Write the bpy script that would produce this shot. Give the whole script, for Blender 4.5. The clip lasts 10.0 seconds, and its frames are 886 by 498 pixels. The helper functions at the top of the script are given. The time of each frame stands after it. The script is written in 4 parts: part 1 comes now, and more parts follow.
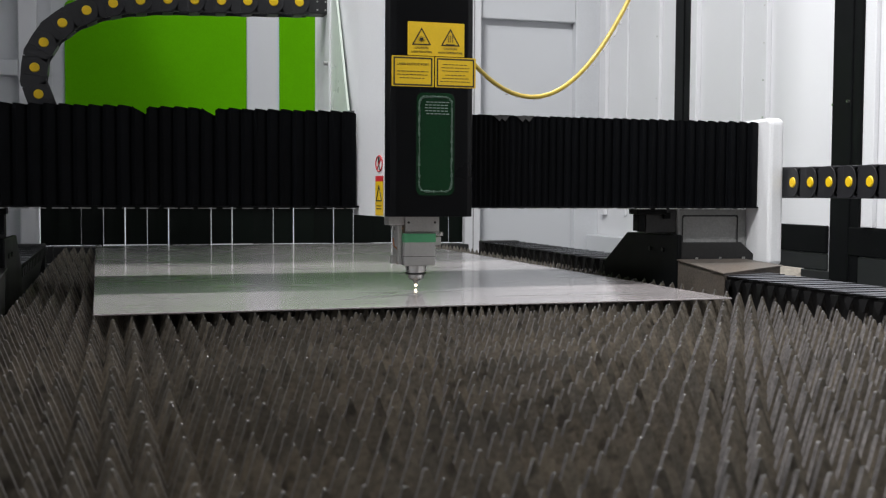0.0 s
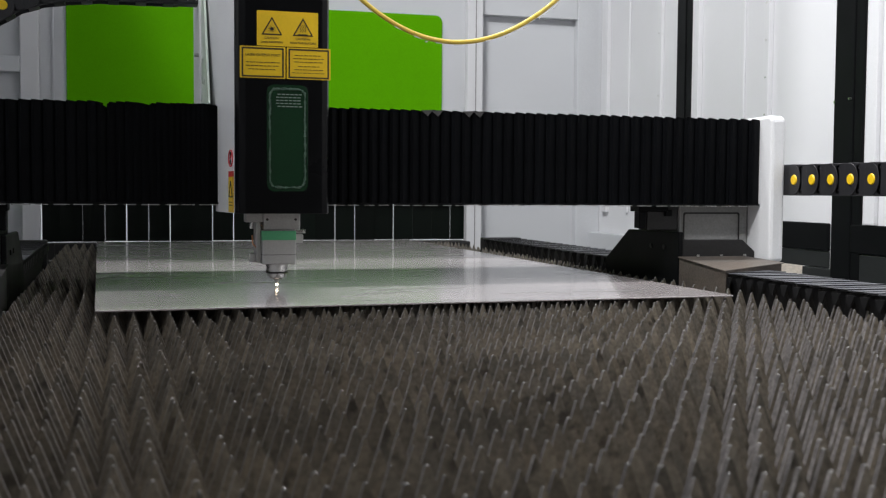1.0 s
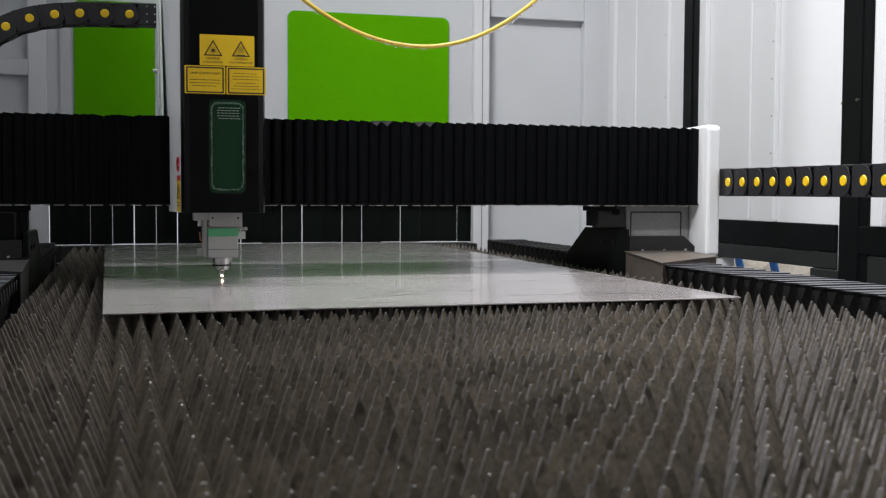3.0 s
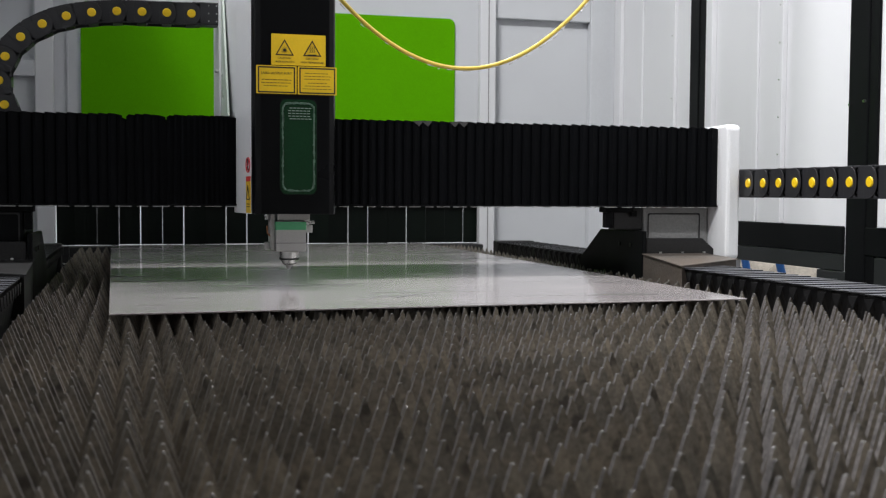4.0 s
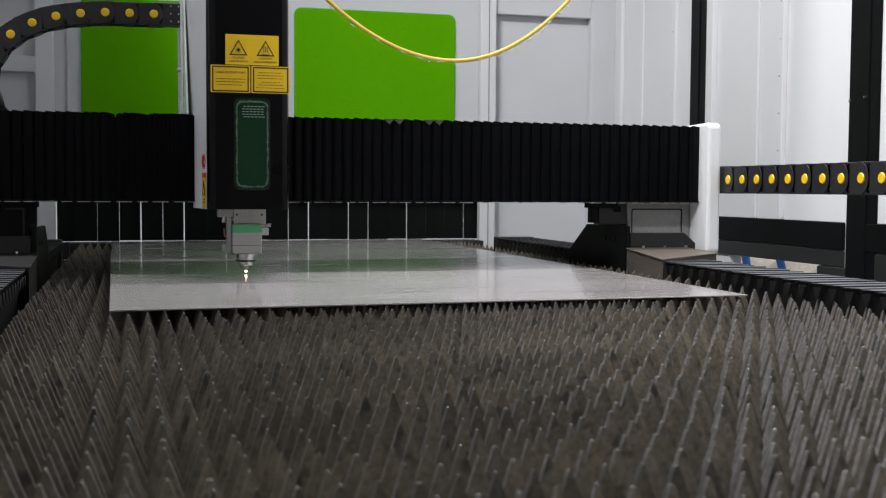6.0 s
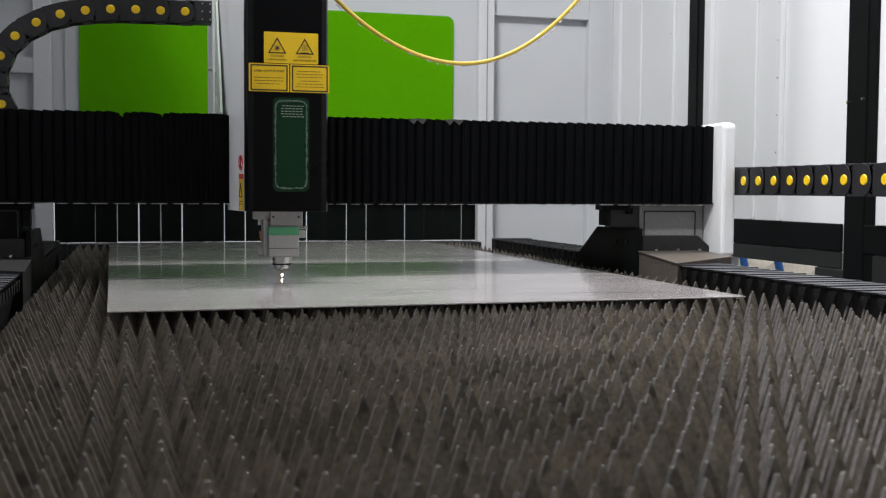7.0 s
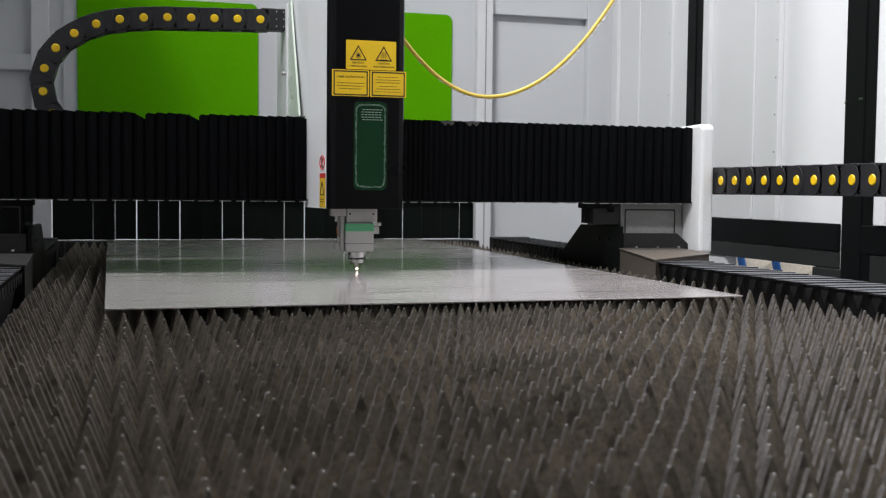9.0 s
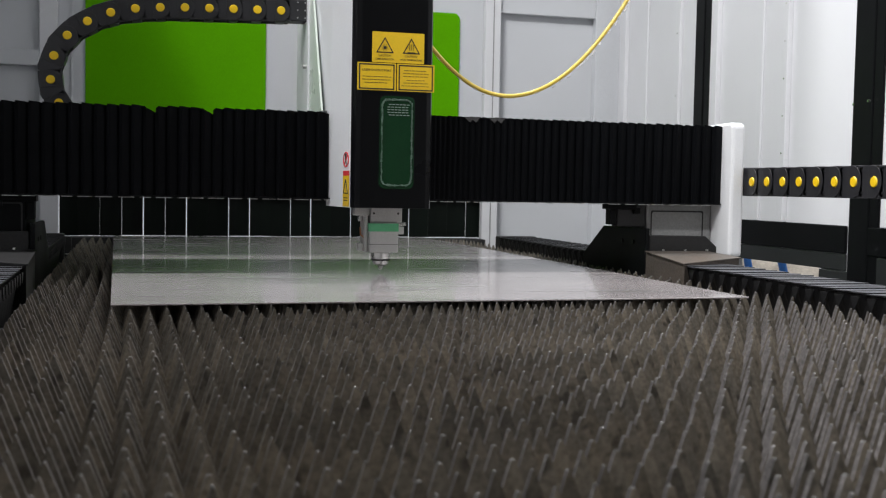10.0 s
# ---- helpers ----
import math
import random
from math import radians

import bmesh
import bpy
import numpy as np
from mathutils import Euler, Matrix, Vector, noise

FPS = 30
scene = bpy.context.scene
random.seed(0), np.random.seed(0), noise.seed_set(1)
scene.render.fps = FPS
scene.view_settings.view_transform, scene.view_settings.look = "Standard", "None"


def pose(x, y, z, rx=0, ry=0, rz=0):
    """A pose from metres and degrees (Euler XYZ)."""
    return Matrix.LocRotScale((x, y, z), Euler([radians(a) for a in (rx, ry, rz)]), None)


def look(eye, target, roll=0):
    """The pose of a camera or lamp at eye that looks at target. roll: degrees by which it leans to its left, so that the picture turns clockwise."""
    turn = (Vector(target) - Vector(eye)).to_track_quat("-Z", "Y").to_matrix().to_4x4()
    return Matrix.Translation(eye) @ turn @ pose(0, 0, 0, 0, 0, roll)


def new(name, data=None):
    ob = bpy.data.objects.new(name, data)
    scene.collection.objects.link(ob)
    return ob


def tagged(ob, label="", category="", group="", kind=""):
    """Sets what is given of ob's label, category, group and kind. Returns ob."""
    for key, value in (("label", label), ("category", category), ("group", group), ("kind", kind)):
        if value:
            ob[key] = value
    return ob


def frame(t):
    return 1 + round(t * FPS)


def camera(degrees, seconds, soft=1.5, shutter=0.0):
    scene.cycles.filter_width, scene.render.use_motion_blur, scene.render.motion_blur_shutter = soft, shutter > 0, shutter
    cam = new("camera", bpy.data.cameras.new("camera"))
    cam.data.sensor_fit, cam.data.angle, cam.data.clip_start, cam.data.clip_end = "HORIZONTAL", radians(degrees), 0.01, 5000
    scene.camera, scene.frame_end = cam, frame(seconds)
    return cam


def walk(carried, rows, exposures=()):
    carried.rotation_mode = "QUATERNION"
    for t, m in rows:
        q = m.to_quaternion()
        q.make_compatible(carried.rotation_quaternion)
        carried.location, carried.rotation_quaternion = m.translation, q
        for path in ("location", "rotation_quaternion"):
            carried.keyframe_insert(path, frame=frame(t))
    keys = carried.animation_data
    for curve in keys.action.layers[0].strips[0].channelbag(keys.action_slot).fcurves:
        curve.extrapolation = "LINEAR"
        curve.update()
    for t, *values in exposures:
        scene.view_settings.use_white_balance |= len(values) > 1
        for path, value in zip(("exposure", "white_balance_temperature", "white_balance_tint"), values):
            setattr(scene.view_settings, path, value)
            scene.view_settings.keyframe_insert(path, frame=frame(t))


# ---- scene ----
H = 1.113                      # height of the lens over the shop floor


def Z(r):
    """A height given from the lens."""
    return H + r


# ---- camera ----
cam = camera(43.62, 10.0, soft=1.2)
cam.data.dof.use_dof, cam.data.dof.focus_distance, cam.data.dof.aperture_fstop = True, 2.75, 10.0


def aim(yaw, pitch, roll):
    a, b = radians(yaw), radians(pitch)
    way = Vector((math.sin(a) * math.cos(b), math.cos(a) * math.cos(b), -math.sin(b)))
    return look(Vector((0, 0, H)), Vector((0, 0, H)) + way, roll)


walk(cam, [
    (0.0, aim(16.434, 2.923, 0.320)), (0.5, aim(16.433, 2.974, 0.367)), (1.0, aim(16.363, 3.081, 0.403)),
    (1.5, aim(16.293, 3.032, 0.381)), (2.0, aim(16.329, 2.947, 0.438)), (2.5, aim(16.213, 2.975, 0.342)),
    (4.0, aim(15.692, 2.924, 0.343)), (4.5, aim(15.698, 2.987, 0.354)), (5.0, aim(15.626, 3.070, 0.440)),
    (5.5, aim(15.625, 3.122, 0.360)), (7.0, aim(15.777, 3.047, 0.370)), (7.5, aim(15.817, 2.976, 0.337)),
    (8.0, aim(15.900, 3.012, 0.451)), (8.5, aim(15.913, 3.132, 0.522)), (9.0, aim(15.888, 3.125, 0.582)),
    (9.5, aim(15.844, 3.105, 0.654)), (10.0, aim(15.583, 3.198, 1.050))])

# ---- light ----
world = bpy.data.worlds.new("hall_air")
scene.world = world
world.use_nodes = True
world.node_tree.nodes["Background"].inputs[0].default_value = (0.9, 0.95, 1.0, 1)
world.node_tree.nodes["Background"].inputs[1].default_value = 0.04
scene.view_settings.exposure = 0.0


def tube_light(name, x, y, z, length, width, watts, tilt=0, turn=0):
    data = bpy.data.lights.new(name, "AREA")
    data.shape, data.size, data.size_y = "RECTANGLE", length, width
    data.energy, data.color = watts, (0.985, 0.98, 0.995)
    ob = new(name, data)
    ob.matrix_world = pose(x, y, z, tilt, 0, turn)
    return tagged(ob, "unseen long white tube lamp under the hall roof", "lamp")


tube_light("hall_lamp", 1.1, 3.25, 6.2, 2.8, 0.16, 390)
tube_light("hall_lamp", -1.8, 1.2, 6.2, 2.6, 0.16, 215, 0, 90)
# added fill behind the lens, dimmed towards the left by the cabin wall
tube_light("hall_lamp", -2.75, -1.2, 6.2, 2.4, 0.16, 1000)
# added outside the side wall to brighten the sacks in the gap
tube_light("hall_lamp", 5.2, 4.2, 6.2, 2.4, 0.16, 170)

# ---- materials ----


def material(name, colour, rough=0.5, metal=0.0, scale=8.0, vary=0.12, fine=120.0, bump=0.0, second=None, patch=0.5,
             stretch=(1, 1, 1), coat=0.0, rough_vary=0.12, per_piece=0.0, specular=0.5):
    """A surface with stains at one scale, grain at a second one, and uneven gloss."""
    m = bpy.data.materials.new(name)
    m.use_nodes = True
    n, l = m.node_tree.nodes, m.node_tree.links
    b = n["Principled BSDF"]
    b.inputs["Metallic"].default_value = metal
    b.inputs["Coat Weight"].default_value = coat
    b.inputs["Specular IOR Level"].default_value = specular
    tc, mp = n.new("ShaderNodeTexCoord"), n.new("ShaderNodeMapping")
    mp.inputs["Scale"].default_value = stretch
    l.new(tc.outputs["Object"], mp.inputs["Vector"])
    big, small = n.new("ShaderNodeTexNoise"), n.new("ShaderNodeTexNoise")
    big.inputs["Scale"].default_value, small.inputs["Scale"].default_value = scale, fine
    big.inputs["Detail"].default_value, small.inputs["Detail"].default_value = 5, 3
    for t in (big, small):
        l.new(mp.outputs["Vector"], t.inputs["Vector"])
    ramp = n.new("ShaderNodeValToRGB")
    ramp.color_ramp.elements[0].position, ramp.color_ramp.elements[1].position = patch - 0.18, patch + 0.18
    ramp.color_ramp.elements[0].color = (*colour, 1)
    ramp.color_ramp.elements[1].color = (*(second or [c * (1 - vary) for c in colour]), 1)
    l.new(big.outputs["Fac"], ramp.inputs["Fac"])
    grain = n.new("ShaderNodeMix")
    grain.data_type, grain.blend_type = "RGBA", "MULTIPLY"
    grain.inputs["Factor"].default_value = 1.0
    lift = n.new("ShaderNodeMapRange")
    lift.inputs["From Min"].default_value, lift.inputs["From Max"].default_value = 0.3, 0.7
    lift.inputs["To Min"].default_value, lift.inputs["To Max"].default_value = 1 - vary, 1 + vary * 0.5
    l.new(small.outputs["Fac"], lift.inputs["Value"])
    last = lift.outputs["Result"]
    if per_piece:
        info, pr, mul = n.new("ShaderNodeObjectInfo"), n.new("ShaderNodeMapRange"), n.new("ShaderNodeMath")
        pr.inputs["To Min"].default_value, pr.inputs["To Max"].default_value = 1 - per_piece, 1 + per_piece
        mul.operation = "MULTIPLY"
        l.new(info.outputs["Random"], pr.inputs["Value"])
        l.new(pr.outputs["Result"], mul.inputs[0])
        l.new(last, mul.inputs[1])
        last = mul.outputs["Value"]
    l.new(ramp.outputs["Color"], grain.inputs[6])
    l.new(last, grain.inputs[7])
    l.new(grain.outputs[2], b.inputs["Base Color"])
    rr = n.new("ShaderNodeMapRange")
    rr.inputs["To Min"].default_value, rr.inputs["To Max"].default_value = max(0.02, rough - rough_vary), min(1, rough + rough_vary)
    l.new(big.outputs["Fac"], rr.inputs["Value"])
    l.new(rr.outputs["Result"], b.inputs["Roughness"])
    if bump:
        bp = n.new("ShaderNodeBump")
        bp.inputs["Strength"].default_value, bp.inputs["Distance"].default_value = bump, 0.002
        l.new(small.outputs["Fac"], bp.inputs["Height"])
        l.new(bp.outputs["Normal"], b.inputs["Normal"])
    return m


def glow(name, colour, strength):
    m = bpy.data.materials.new(name)
    m.use_nodes = True
    b = m.node_tree.nodes["Principled BSDF"]
    b.inputs["Base Color"].default_value = (*colour, 1)
    b.inputs["Emission Color"].default_value = (*colour, 1)
    b.inputs["Emission Strength"].default_value = strength
    return m


M_ROOF = material("grey_roof_sheet", (0.12, 0.12, 0.12), 0.5, 0, 2.0, 0.1, 300)
M_FLOOR = material("shop_floor_paint", (0.12, 0.123, 0.12), 0.45, 0, 1.5, 0.25, 60)
M_WALL = material("white_powder_coat", (0.70, 0.705, 0.72), 0.42, 0, 2.0, 0.05, 300, 0.03)
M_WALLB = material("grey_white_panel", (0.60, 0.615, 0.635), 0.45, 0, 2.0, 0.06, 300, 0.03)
M_GREEN = material("lime_green_panel", (0.100, 0.38, 0.0003), 0.5, 0, 3.0, 0.06, 200, specular=0.04)
M_BLACK = material("black_powder_coat", (0.005, 0.0055, 0.006), 0.42, 0, 5.0, 0.25, 400, 0.05, specular=0.09)
M_BELLOW = material("black_bellows_cloth", (0.0023, 0.0027, 0.0036), 0.55, 0, 14.0, 0.3, 500, 0.1, per_piece=0.2, specular=0.055)
M_CORNER = material("grey_bellows_lining", (0.05, 0.049, 0.048), 0.6, 0, 14.0, 0.2, 300)
# pale base stands in for the light that the black tops reflect
M_BELTOP = material("bellows_sheet_with_sheen", (0.125, 0.13, 0.145), 0.36, 0, 14.0, 0.3, 300, 0.05, per_piece=0.25)
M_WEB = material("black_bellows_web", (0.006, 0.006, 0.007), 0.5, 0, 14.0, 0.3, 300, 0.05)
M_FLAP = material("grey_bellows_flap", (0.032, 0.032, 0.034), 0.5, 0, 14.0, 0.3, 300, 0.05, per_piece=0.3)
M_STRIP = material("dark_green_black_strip", (0.002, 0.005, 0.003), 0.5, 0, 4.0, 0.3, 300, 0.02, per_piece=0.3, specular=0.15)
M_SLAT = material("burnt_steel_face", (0.190, 0.173, 0.146), 0.46, 0.35, 9.0, 0.35, 160, 0.25, (0.30, 0.255, 0.195), 0.55, per_piece=0.3)
n, l = M_SLAT.node_tree.nodes, M_SLAT.node_tree.links
spat, cut, mul = n.new("ShaderNodeTexNoise"), n.new("ShaderNodeMapRange"), n.new("ShaderNodeMix")
spat.inputs["Scale"].default_value, spat.inputs["Detail"].default_value = 38.0, 2
cut.inputs["From Min"].default_value, cut.inputs["From Max"].default_value = 0.58, 0.70
cut.inputs["To Min"].default_value, cut.inputs["To Max"].default_value = 1.0, 0.45          # soot spots
mul.data_type, mul.blend_type = "RGBA", "MULTIPLY"
mul.inputs["Factor"].default_value = 1.0
base = n["Principled BSDF"].inputs["Base Color"]
info, far, shift = n.new("ShaderNodeObjectInfo"), n.new("ShaderNodeMath"), n.new("ShaderNodeVectorMath")    # each plate stained in its own way
far.operation, far.inputs[1].default_value = "MULTIPLY", 43.0
l.new(info.outputs["Random"], far.inputs[0])
l.new(n["Texture Coordinate"].outputs["Object"], shift.inputs[0])
l.new(far.outputs["Value"], shift.inputs[1])
l.new(shift.outputs["Vector"], spat.inputs["Vector"])
l.new(shift.outputs["Vector"], n["Mapping"].inputs["Vector"])
l.new(spat.outputs["Fac"], cut.inputs["Value"])
l.new(base.links[0].from_socket, mul.inputs[6])
l.new(cut.outputs["Result"], mul.inputs[7])
l.new(mul.outputs[2], base)
M_EDGE = material("worn_steel_edge", (0.235, 0.218, 0.21), 0.42, 0.4, 40.0, 0.4, 220, 0.3, per_piece=0.2)
M_TIP = material("bright_worn_tip", (0.26, 0.25, 0.24), 0.36, 0.6, 40.0, 0.4, 220, 0.3)
M_SHEET = material("galvanised_sheet", (0.60, 0.547, 0.547), 0.26, 0.42, 2.2, 0.08, 30, 0.0, (0.38, 0.362, 0.358), 0.5, (1, 5, 1), rough_vary=0.06)
coat = M_SHEET.node_tree.nodes["Principled BSDF"].inputs
coat["Coat Weight"].default_value, coat["Coat IOR"].default_value, coat["Coat Roughness"].default_value = 0.55, 1.6, 0.10
M_SCUFF = material("grey_scuff", (0.36, 0.36, 0.355), 0.4, 0.3, 60.0, 0.3, 300)
M_WHITE = material("white_machine_paint", (0.76, 0.77, 0.78), 0.35, 0, 3.0, 0.04, 300)
M_COVER = material("black_satin_cover", (0.0042, 0.0044, 0.005), 0.3, 0, 4.0, 0.2, 300, specular=0.11)
M_YELLOW = material("yellow_label", (0.75, 0.49, 0.012), 0.4, 0, 30.0, 0.05, 300)
M_INK = material("black_print", (0.02, 0.018, 0.012), 0.5, 0, 30.0, 0.1, 300)
M_RED = material("red_print", (0.62, 0.03, 0.04), 0.45, 0, 30.0, 0.05, 300)
M_PAPER = material("white_label", (0.78, 0.78, 0.78), 0.45, 0, 30.0, 0.05, 300)
M_WINDOW = material("dark_green_window", (0.006, 0.032, 0.012), 0.16, 0, 20.0, 0.1, 200, coat=0.2, specular=0.3)
M_GASKET = material("clear_sealing_bead", (0.11, 0.18, 0.135), 0.3, 0, 60.0, 0.5, 300, 0.4)
M_PRINTW = material("pale_print", (0.24, 0.30, 0.26), 0.5, 0, 40.0, 0.1, 300)
M_ALU = material("bead_blasted_aluminium", (0.46, 0.46, 0.44), 0.42, 0.25, 12.0, 0.12, 400, 0.06)
M_CAST = material("grey_cast_paint", (0.27, 0.27, 0.265), 0.5, 0, 9.0, 0.15, 200, 0.08)
M_BAND = material("mint_green_label", (0.10, 0.42, 0.20), 0.4, 0, 30.0, 0.06, 300)
M_CHAIN = material("black_nylon", (0.022, 0.022, 0.025), 0.42, 0, 20.0, 0.2, 300, 0.1)
M_CAP = material("yellow_nylon", (0.88, 0.58, 0.01), 0.4, 0, 20.0, 0.08, 300)
M_CABLE = material("yellow_fibre_sleeve", (0.62, 0.46, 0.08), 0.36, 0, 3.0, 0.06, 60, 0.0, (0.58, 0.41, 0.05), coat=0.25)
M_WRAP = material("clear_plastic_wrap", (0.86, 0.86, 0.82), 0.12, 0, 30.0, 0.1, 200)
M_WRAP.node_tree.nodes["Principled BSDF"].inputs["Alpha"].default_value = 0.5
M_BROWN = material("browned_steel_plate", (0.115, 0.103, 0.09), 0.45, 0.35, 14.0, 0.3, 200, 0.15, (0.15, 0.122, 0.10))
M_STEEL = material("bright_steel", (0.62, 0.62, 0.6), 0.28, 1.0, 30.0, 0.1, 300)
M_COPPER = material("copper_wire", (0.55, 0.25, 0.12), 0.35, 0.8, 30.0, 0.1, 300)
M_GUSSET = material("pale_green_gusset", (0.62, 0.70, 0.62), 0.3, 0, 6.0, 0.06, 300)
M_CRATE = material("cream_board", (0.62, 0.58, 0.5), 0.6, 0, 6.0, 0.15, 120, 0.1)
M_SACK = material("cream_sack_cloth", (0.55, 0.50, 0.42), 0.7, 0, 5.0, 0.2, 90, 0.3, (0.42, 0.37, 0.30))
M_APRON = material("grey_sheet_apron", (0.018, 0.02, 0.02), 0.4, 0, 4.0, 0.15, 200)
M_BLUE = material("blue_hose", (0.02, 0.14, 0.45), 0.4, 0, 20.0, 0.1, 300)
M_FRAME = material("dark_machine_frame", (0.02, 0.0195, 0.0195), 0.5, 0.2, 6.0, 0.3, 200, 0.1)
M_HALLGLOW = glow("hall_glow_behind", (0.95, 0.97, 1.0), 0.36)
M_DIM = glow("hall_glow_past_gap", (0.95, 0.96, 1.0), 0.3)
M_SPARK = glow("white_hot_spark", (1.0, 0.82, 0.62), 10.0)
M_STREAK = glow("orange_white_spark", (1.0, 0.45, 0.17), 7.0)
M_FLASH = glow("cutting_fire", (1.0, 0.52, 0.22), 7000.0)
for m in (M_HALLGLOW, M_DIM, M_STREAK):
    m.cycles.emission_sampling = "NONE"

# ---- mesh helpers ----


def mesh_of(bm, name, mat):
    me = bpy.data.meshes.new(name)
    bm.normal_update()
    bm.to_mesh(me)
    bm.free()
    for m in (mat if isinstance(mat, (list, tuple)) else [mat]):
        me.materials.append(m)
    return me


def part(name, bm, mat, parent=None, label="", at=None):
    ob = new(name, bm if isinstance(bm, bpy.types.Mesh) else mesh_of(bm, name, mat))
    if parent:
        ob.parent = parent
    if at is not None:
        ob.matrix_basis = at
    return tagged(ob, label)


def thing(name, label, category, at=(0, 0, 0), group=""):
    ob = new(name)
    ob.empty_display_size = 0.1
    ob.matrix_basis = Matrix.Translation(at)
    return tagged(ob, label, category, group)


def box(bm, x0, x1, y0, y1, z0, z1, bevel=0.0, seg=2):
    """One box from corner to corner, its edges rounded by bevel."""
    r = bmesh.ops.create_cube(bm, size=1.0)
    bmesh.ops.transform(bm, matrix=Matrix.LocRotScale(((x0 + x1) / 2, (y0 + y1) / 2, (z0 + z1) / 2), None,
                                                      (x1 - x0, y1 - y0, z1 - z0)), verts=r["verts"])
    if bevel:
        edges = list({e for v in r["verts"] for e in v.link_edges})
        bmesh.ops.bevel(bm, geom=edges, offset=bevel, segments=seg, affect="EDGES", profile=0.5)
    return bm


def boxed(*a, **k):
    return box(bmesh.new(), *a, **k)


def tube(bm, p, q, r0, r1=None, seg=16, cap=True):
    """A round bar or cone from p to q."""
    p, q = Vector(p), Vector(q)
    m = Matrix.Translation((p + q) / 2) @ (q - p).to_track_quat("Z", "Y").to_matrix().to_4x4()
    bmesh.ops.create_cone(bm, cap_ends=cap, segments=seg, radius1=r0, radius2=r0 if r1 is None else r1, depth=(q - p).length, matrix=m)
    return bm


def prism(bm, outline, axis, a, b, bevel=0.0):
    """A flat outline pushed out along an axis from a to b. The outline holds the two other coordinates in the order x, y, z."""
    def at(c, w):
        c = list(c)
        c.insert("xyz".index(axis), w)
        return c
    lo, hi = [bm.verts.new(at(c, a)) for c in outline], [bm.verts.new(at(c, b)) for c in outline]
    faces = [bm.faces.new(lo), bm.faces.new(list(reversed(hi)))]
    k = len(outline)
    for i in range(k):
        faces.append(bm.faces.new((lo[(i + 1) % k], lo[i], hi[i], hi[(i + 1) % k])))
    bmesh.ops.recalc_face_normals(bm, faces=faces)
    if bevel:
        bmesh.ops.bevel(bm, geom=list({e for f in faces for e in f.edges}), offset=bevel, segments=2, affect="EDGES", profile=0.5)
    return bm


def prismed(*a, **k):
    return prism(bmesh.new(), *a, **k)


def round_rect(w, h, r, n=5):
    pts = []
    for cx, cy, a0 in ((w / 2 - r, h / 2 - r, 0), (-w / 2 + r, h / 2 - r, 90), (-w / 2 + r, -h / 2 + r, 180), (w / 2 - r, -h / 2 + r, 270)):
        for i in range(n + 1):
            a = radians(a0 + 90 * i / n)
            pts.append((cx + r * math.cos(a), cy + r * math.sin(a)))
    return pts


def ring(parent, pts, inner, y, mat, name):
    bm = bmesh.new()
    a, b = [bm.verts.new((p[0], y, p[1])) for p in pts], [bm.verts.new((p[0], y, p[1])) for p in inner]
    for i in range(len(pts)):
        j = (i + 1) % len(pts)
        bm.faces.new((a[i], a[j], b[j], b[i]))
    return part(name, bm, mat, parent)


def words(text, size, mat, parent, x, y, z, name="lettering"):
    """Printed words in the upright plane that faces the camera, centred at x, z."""
    cu = bpy.data.curves.new(name, "FONT")
    cu.body, cu.size, cu.align_x, cu.align_y, cu.extrude, cu.resolution_u = text, size, "CENTER", "CENTER", 0.0002, 2
    tmp = new(name, cu)
    bpy.context.view_layer.update()
    me = bpy.data.meshes.new_from_object(tmp.evaluated_get(bpy.context.evaluated_depsgraph_get()))
    bpy.data.objects.remove(tmp)
    me.materials.clear()
    me.materials.append(mat)
    return part(name, me, mat, parent, "", pose(x, y, z, 90))


# ---- how the machine moves: seconds, gantry travel, head travel, head height ----
TRACK = [(0, 0.000, 0.002, 0), (0.5, 0.001, -0.154, 0), (1, 0.001, -0.309, 0), (1.5, 0.004, -0.459, 0), (2, 0.151, -0.459, 0), (2.5, 0.301, -0.459, 0),
         (2.7, 0.352, -0.457, 0), (3.25, 0.330, -0.358, 0), (3.8, 0.273, -0.274, 0.019), (4, 0.273, -0.274, 0.019), (4.25, 0.300, -0.278, 0), (4.5, 0.329, -0.283, 0),
         (5, 0.377, -0.283, 0), (5.5, 0.403, -0.329, 0), (5.7, 0.403, -0.369, 0), (6.25, 0.345, -0.364, 0), (6.8, 0.292, -0.326, 0), (7, 0.287, -0.285, 0),
         (7.1, 0.283, -0.259, 0.012), (7.2, 0.280, -0.258, 0.024), (7.3, 0.276, -0.215, 0.033), (7.4, 0.272, -0.072, 0.033), (7.5, 0.269, -0.056, 0.033), (7.6, 0.268, -0.058, 0.006),
         (7.7, 0.267, -0.059, 0.006), (8, 0.267, -0.056, 0.0175), (8.2, 0.272, -0.051, 0.017), (8.4, 0.281, -0.049, 0), (8.5, 0.301, -0.034, 0), (9, 0.394, -0.075, 0),
         (9.5, 0.323, -0.160, 0), (10, 0.270, -0.056, 0)]
TIMES = [round(0.25 * i, 2) for i in range(41)] + [2.7, 3.8, 5.7, 6.8, 7.1, 7.2, 7.3, 7.4, 7.6, 7.7, 8.2, 8.4]
TIMES = sorted(set(TIMES))


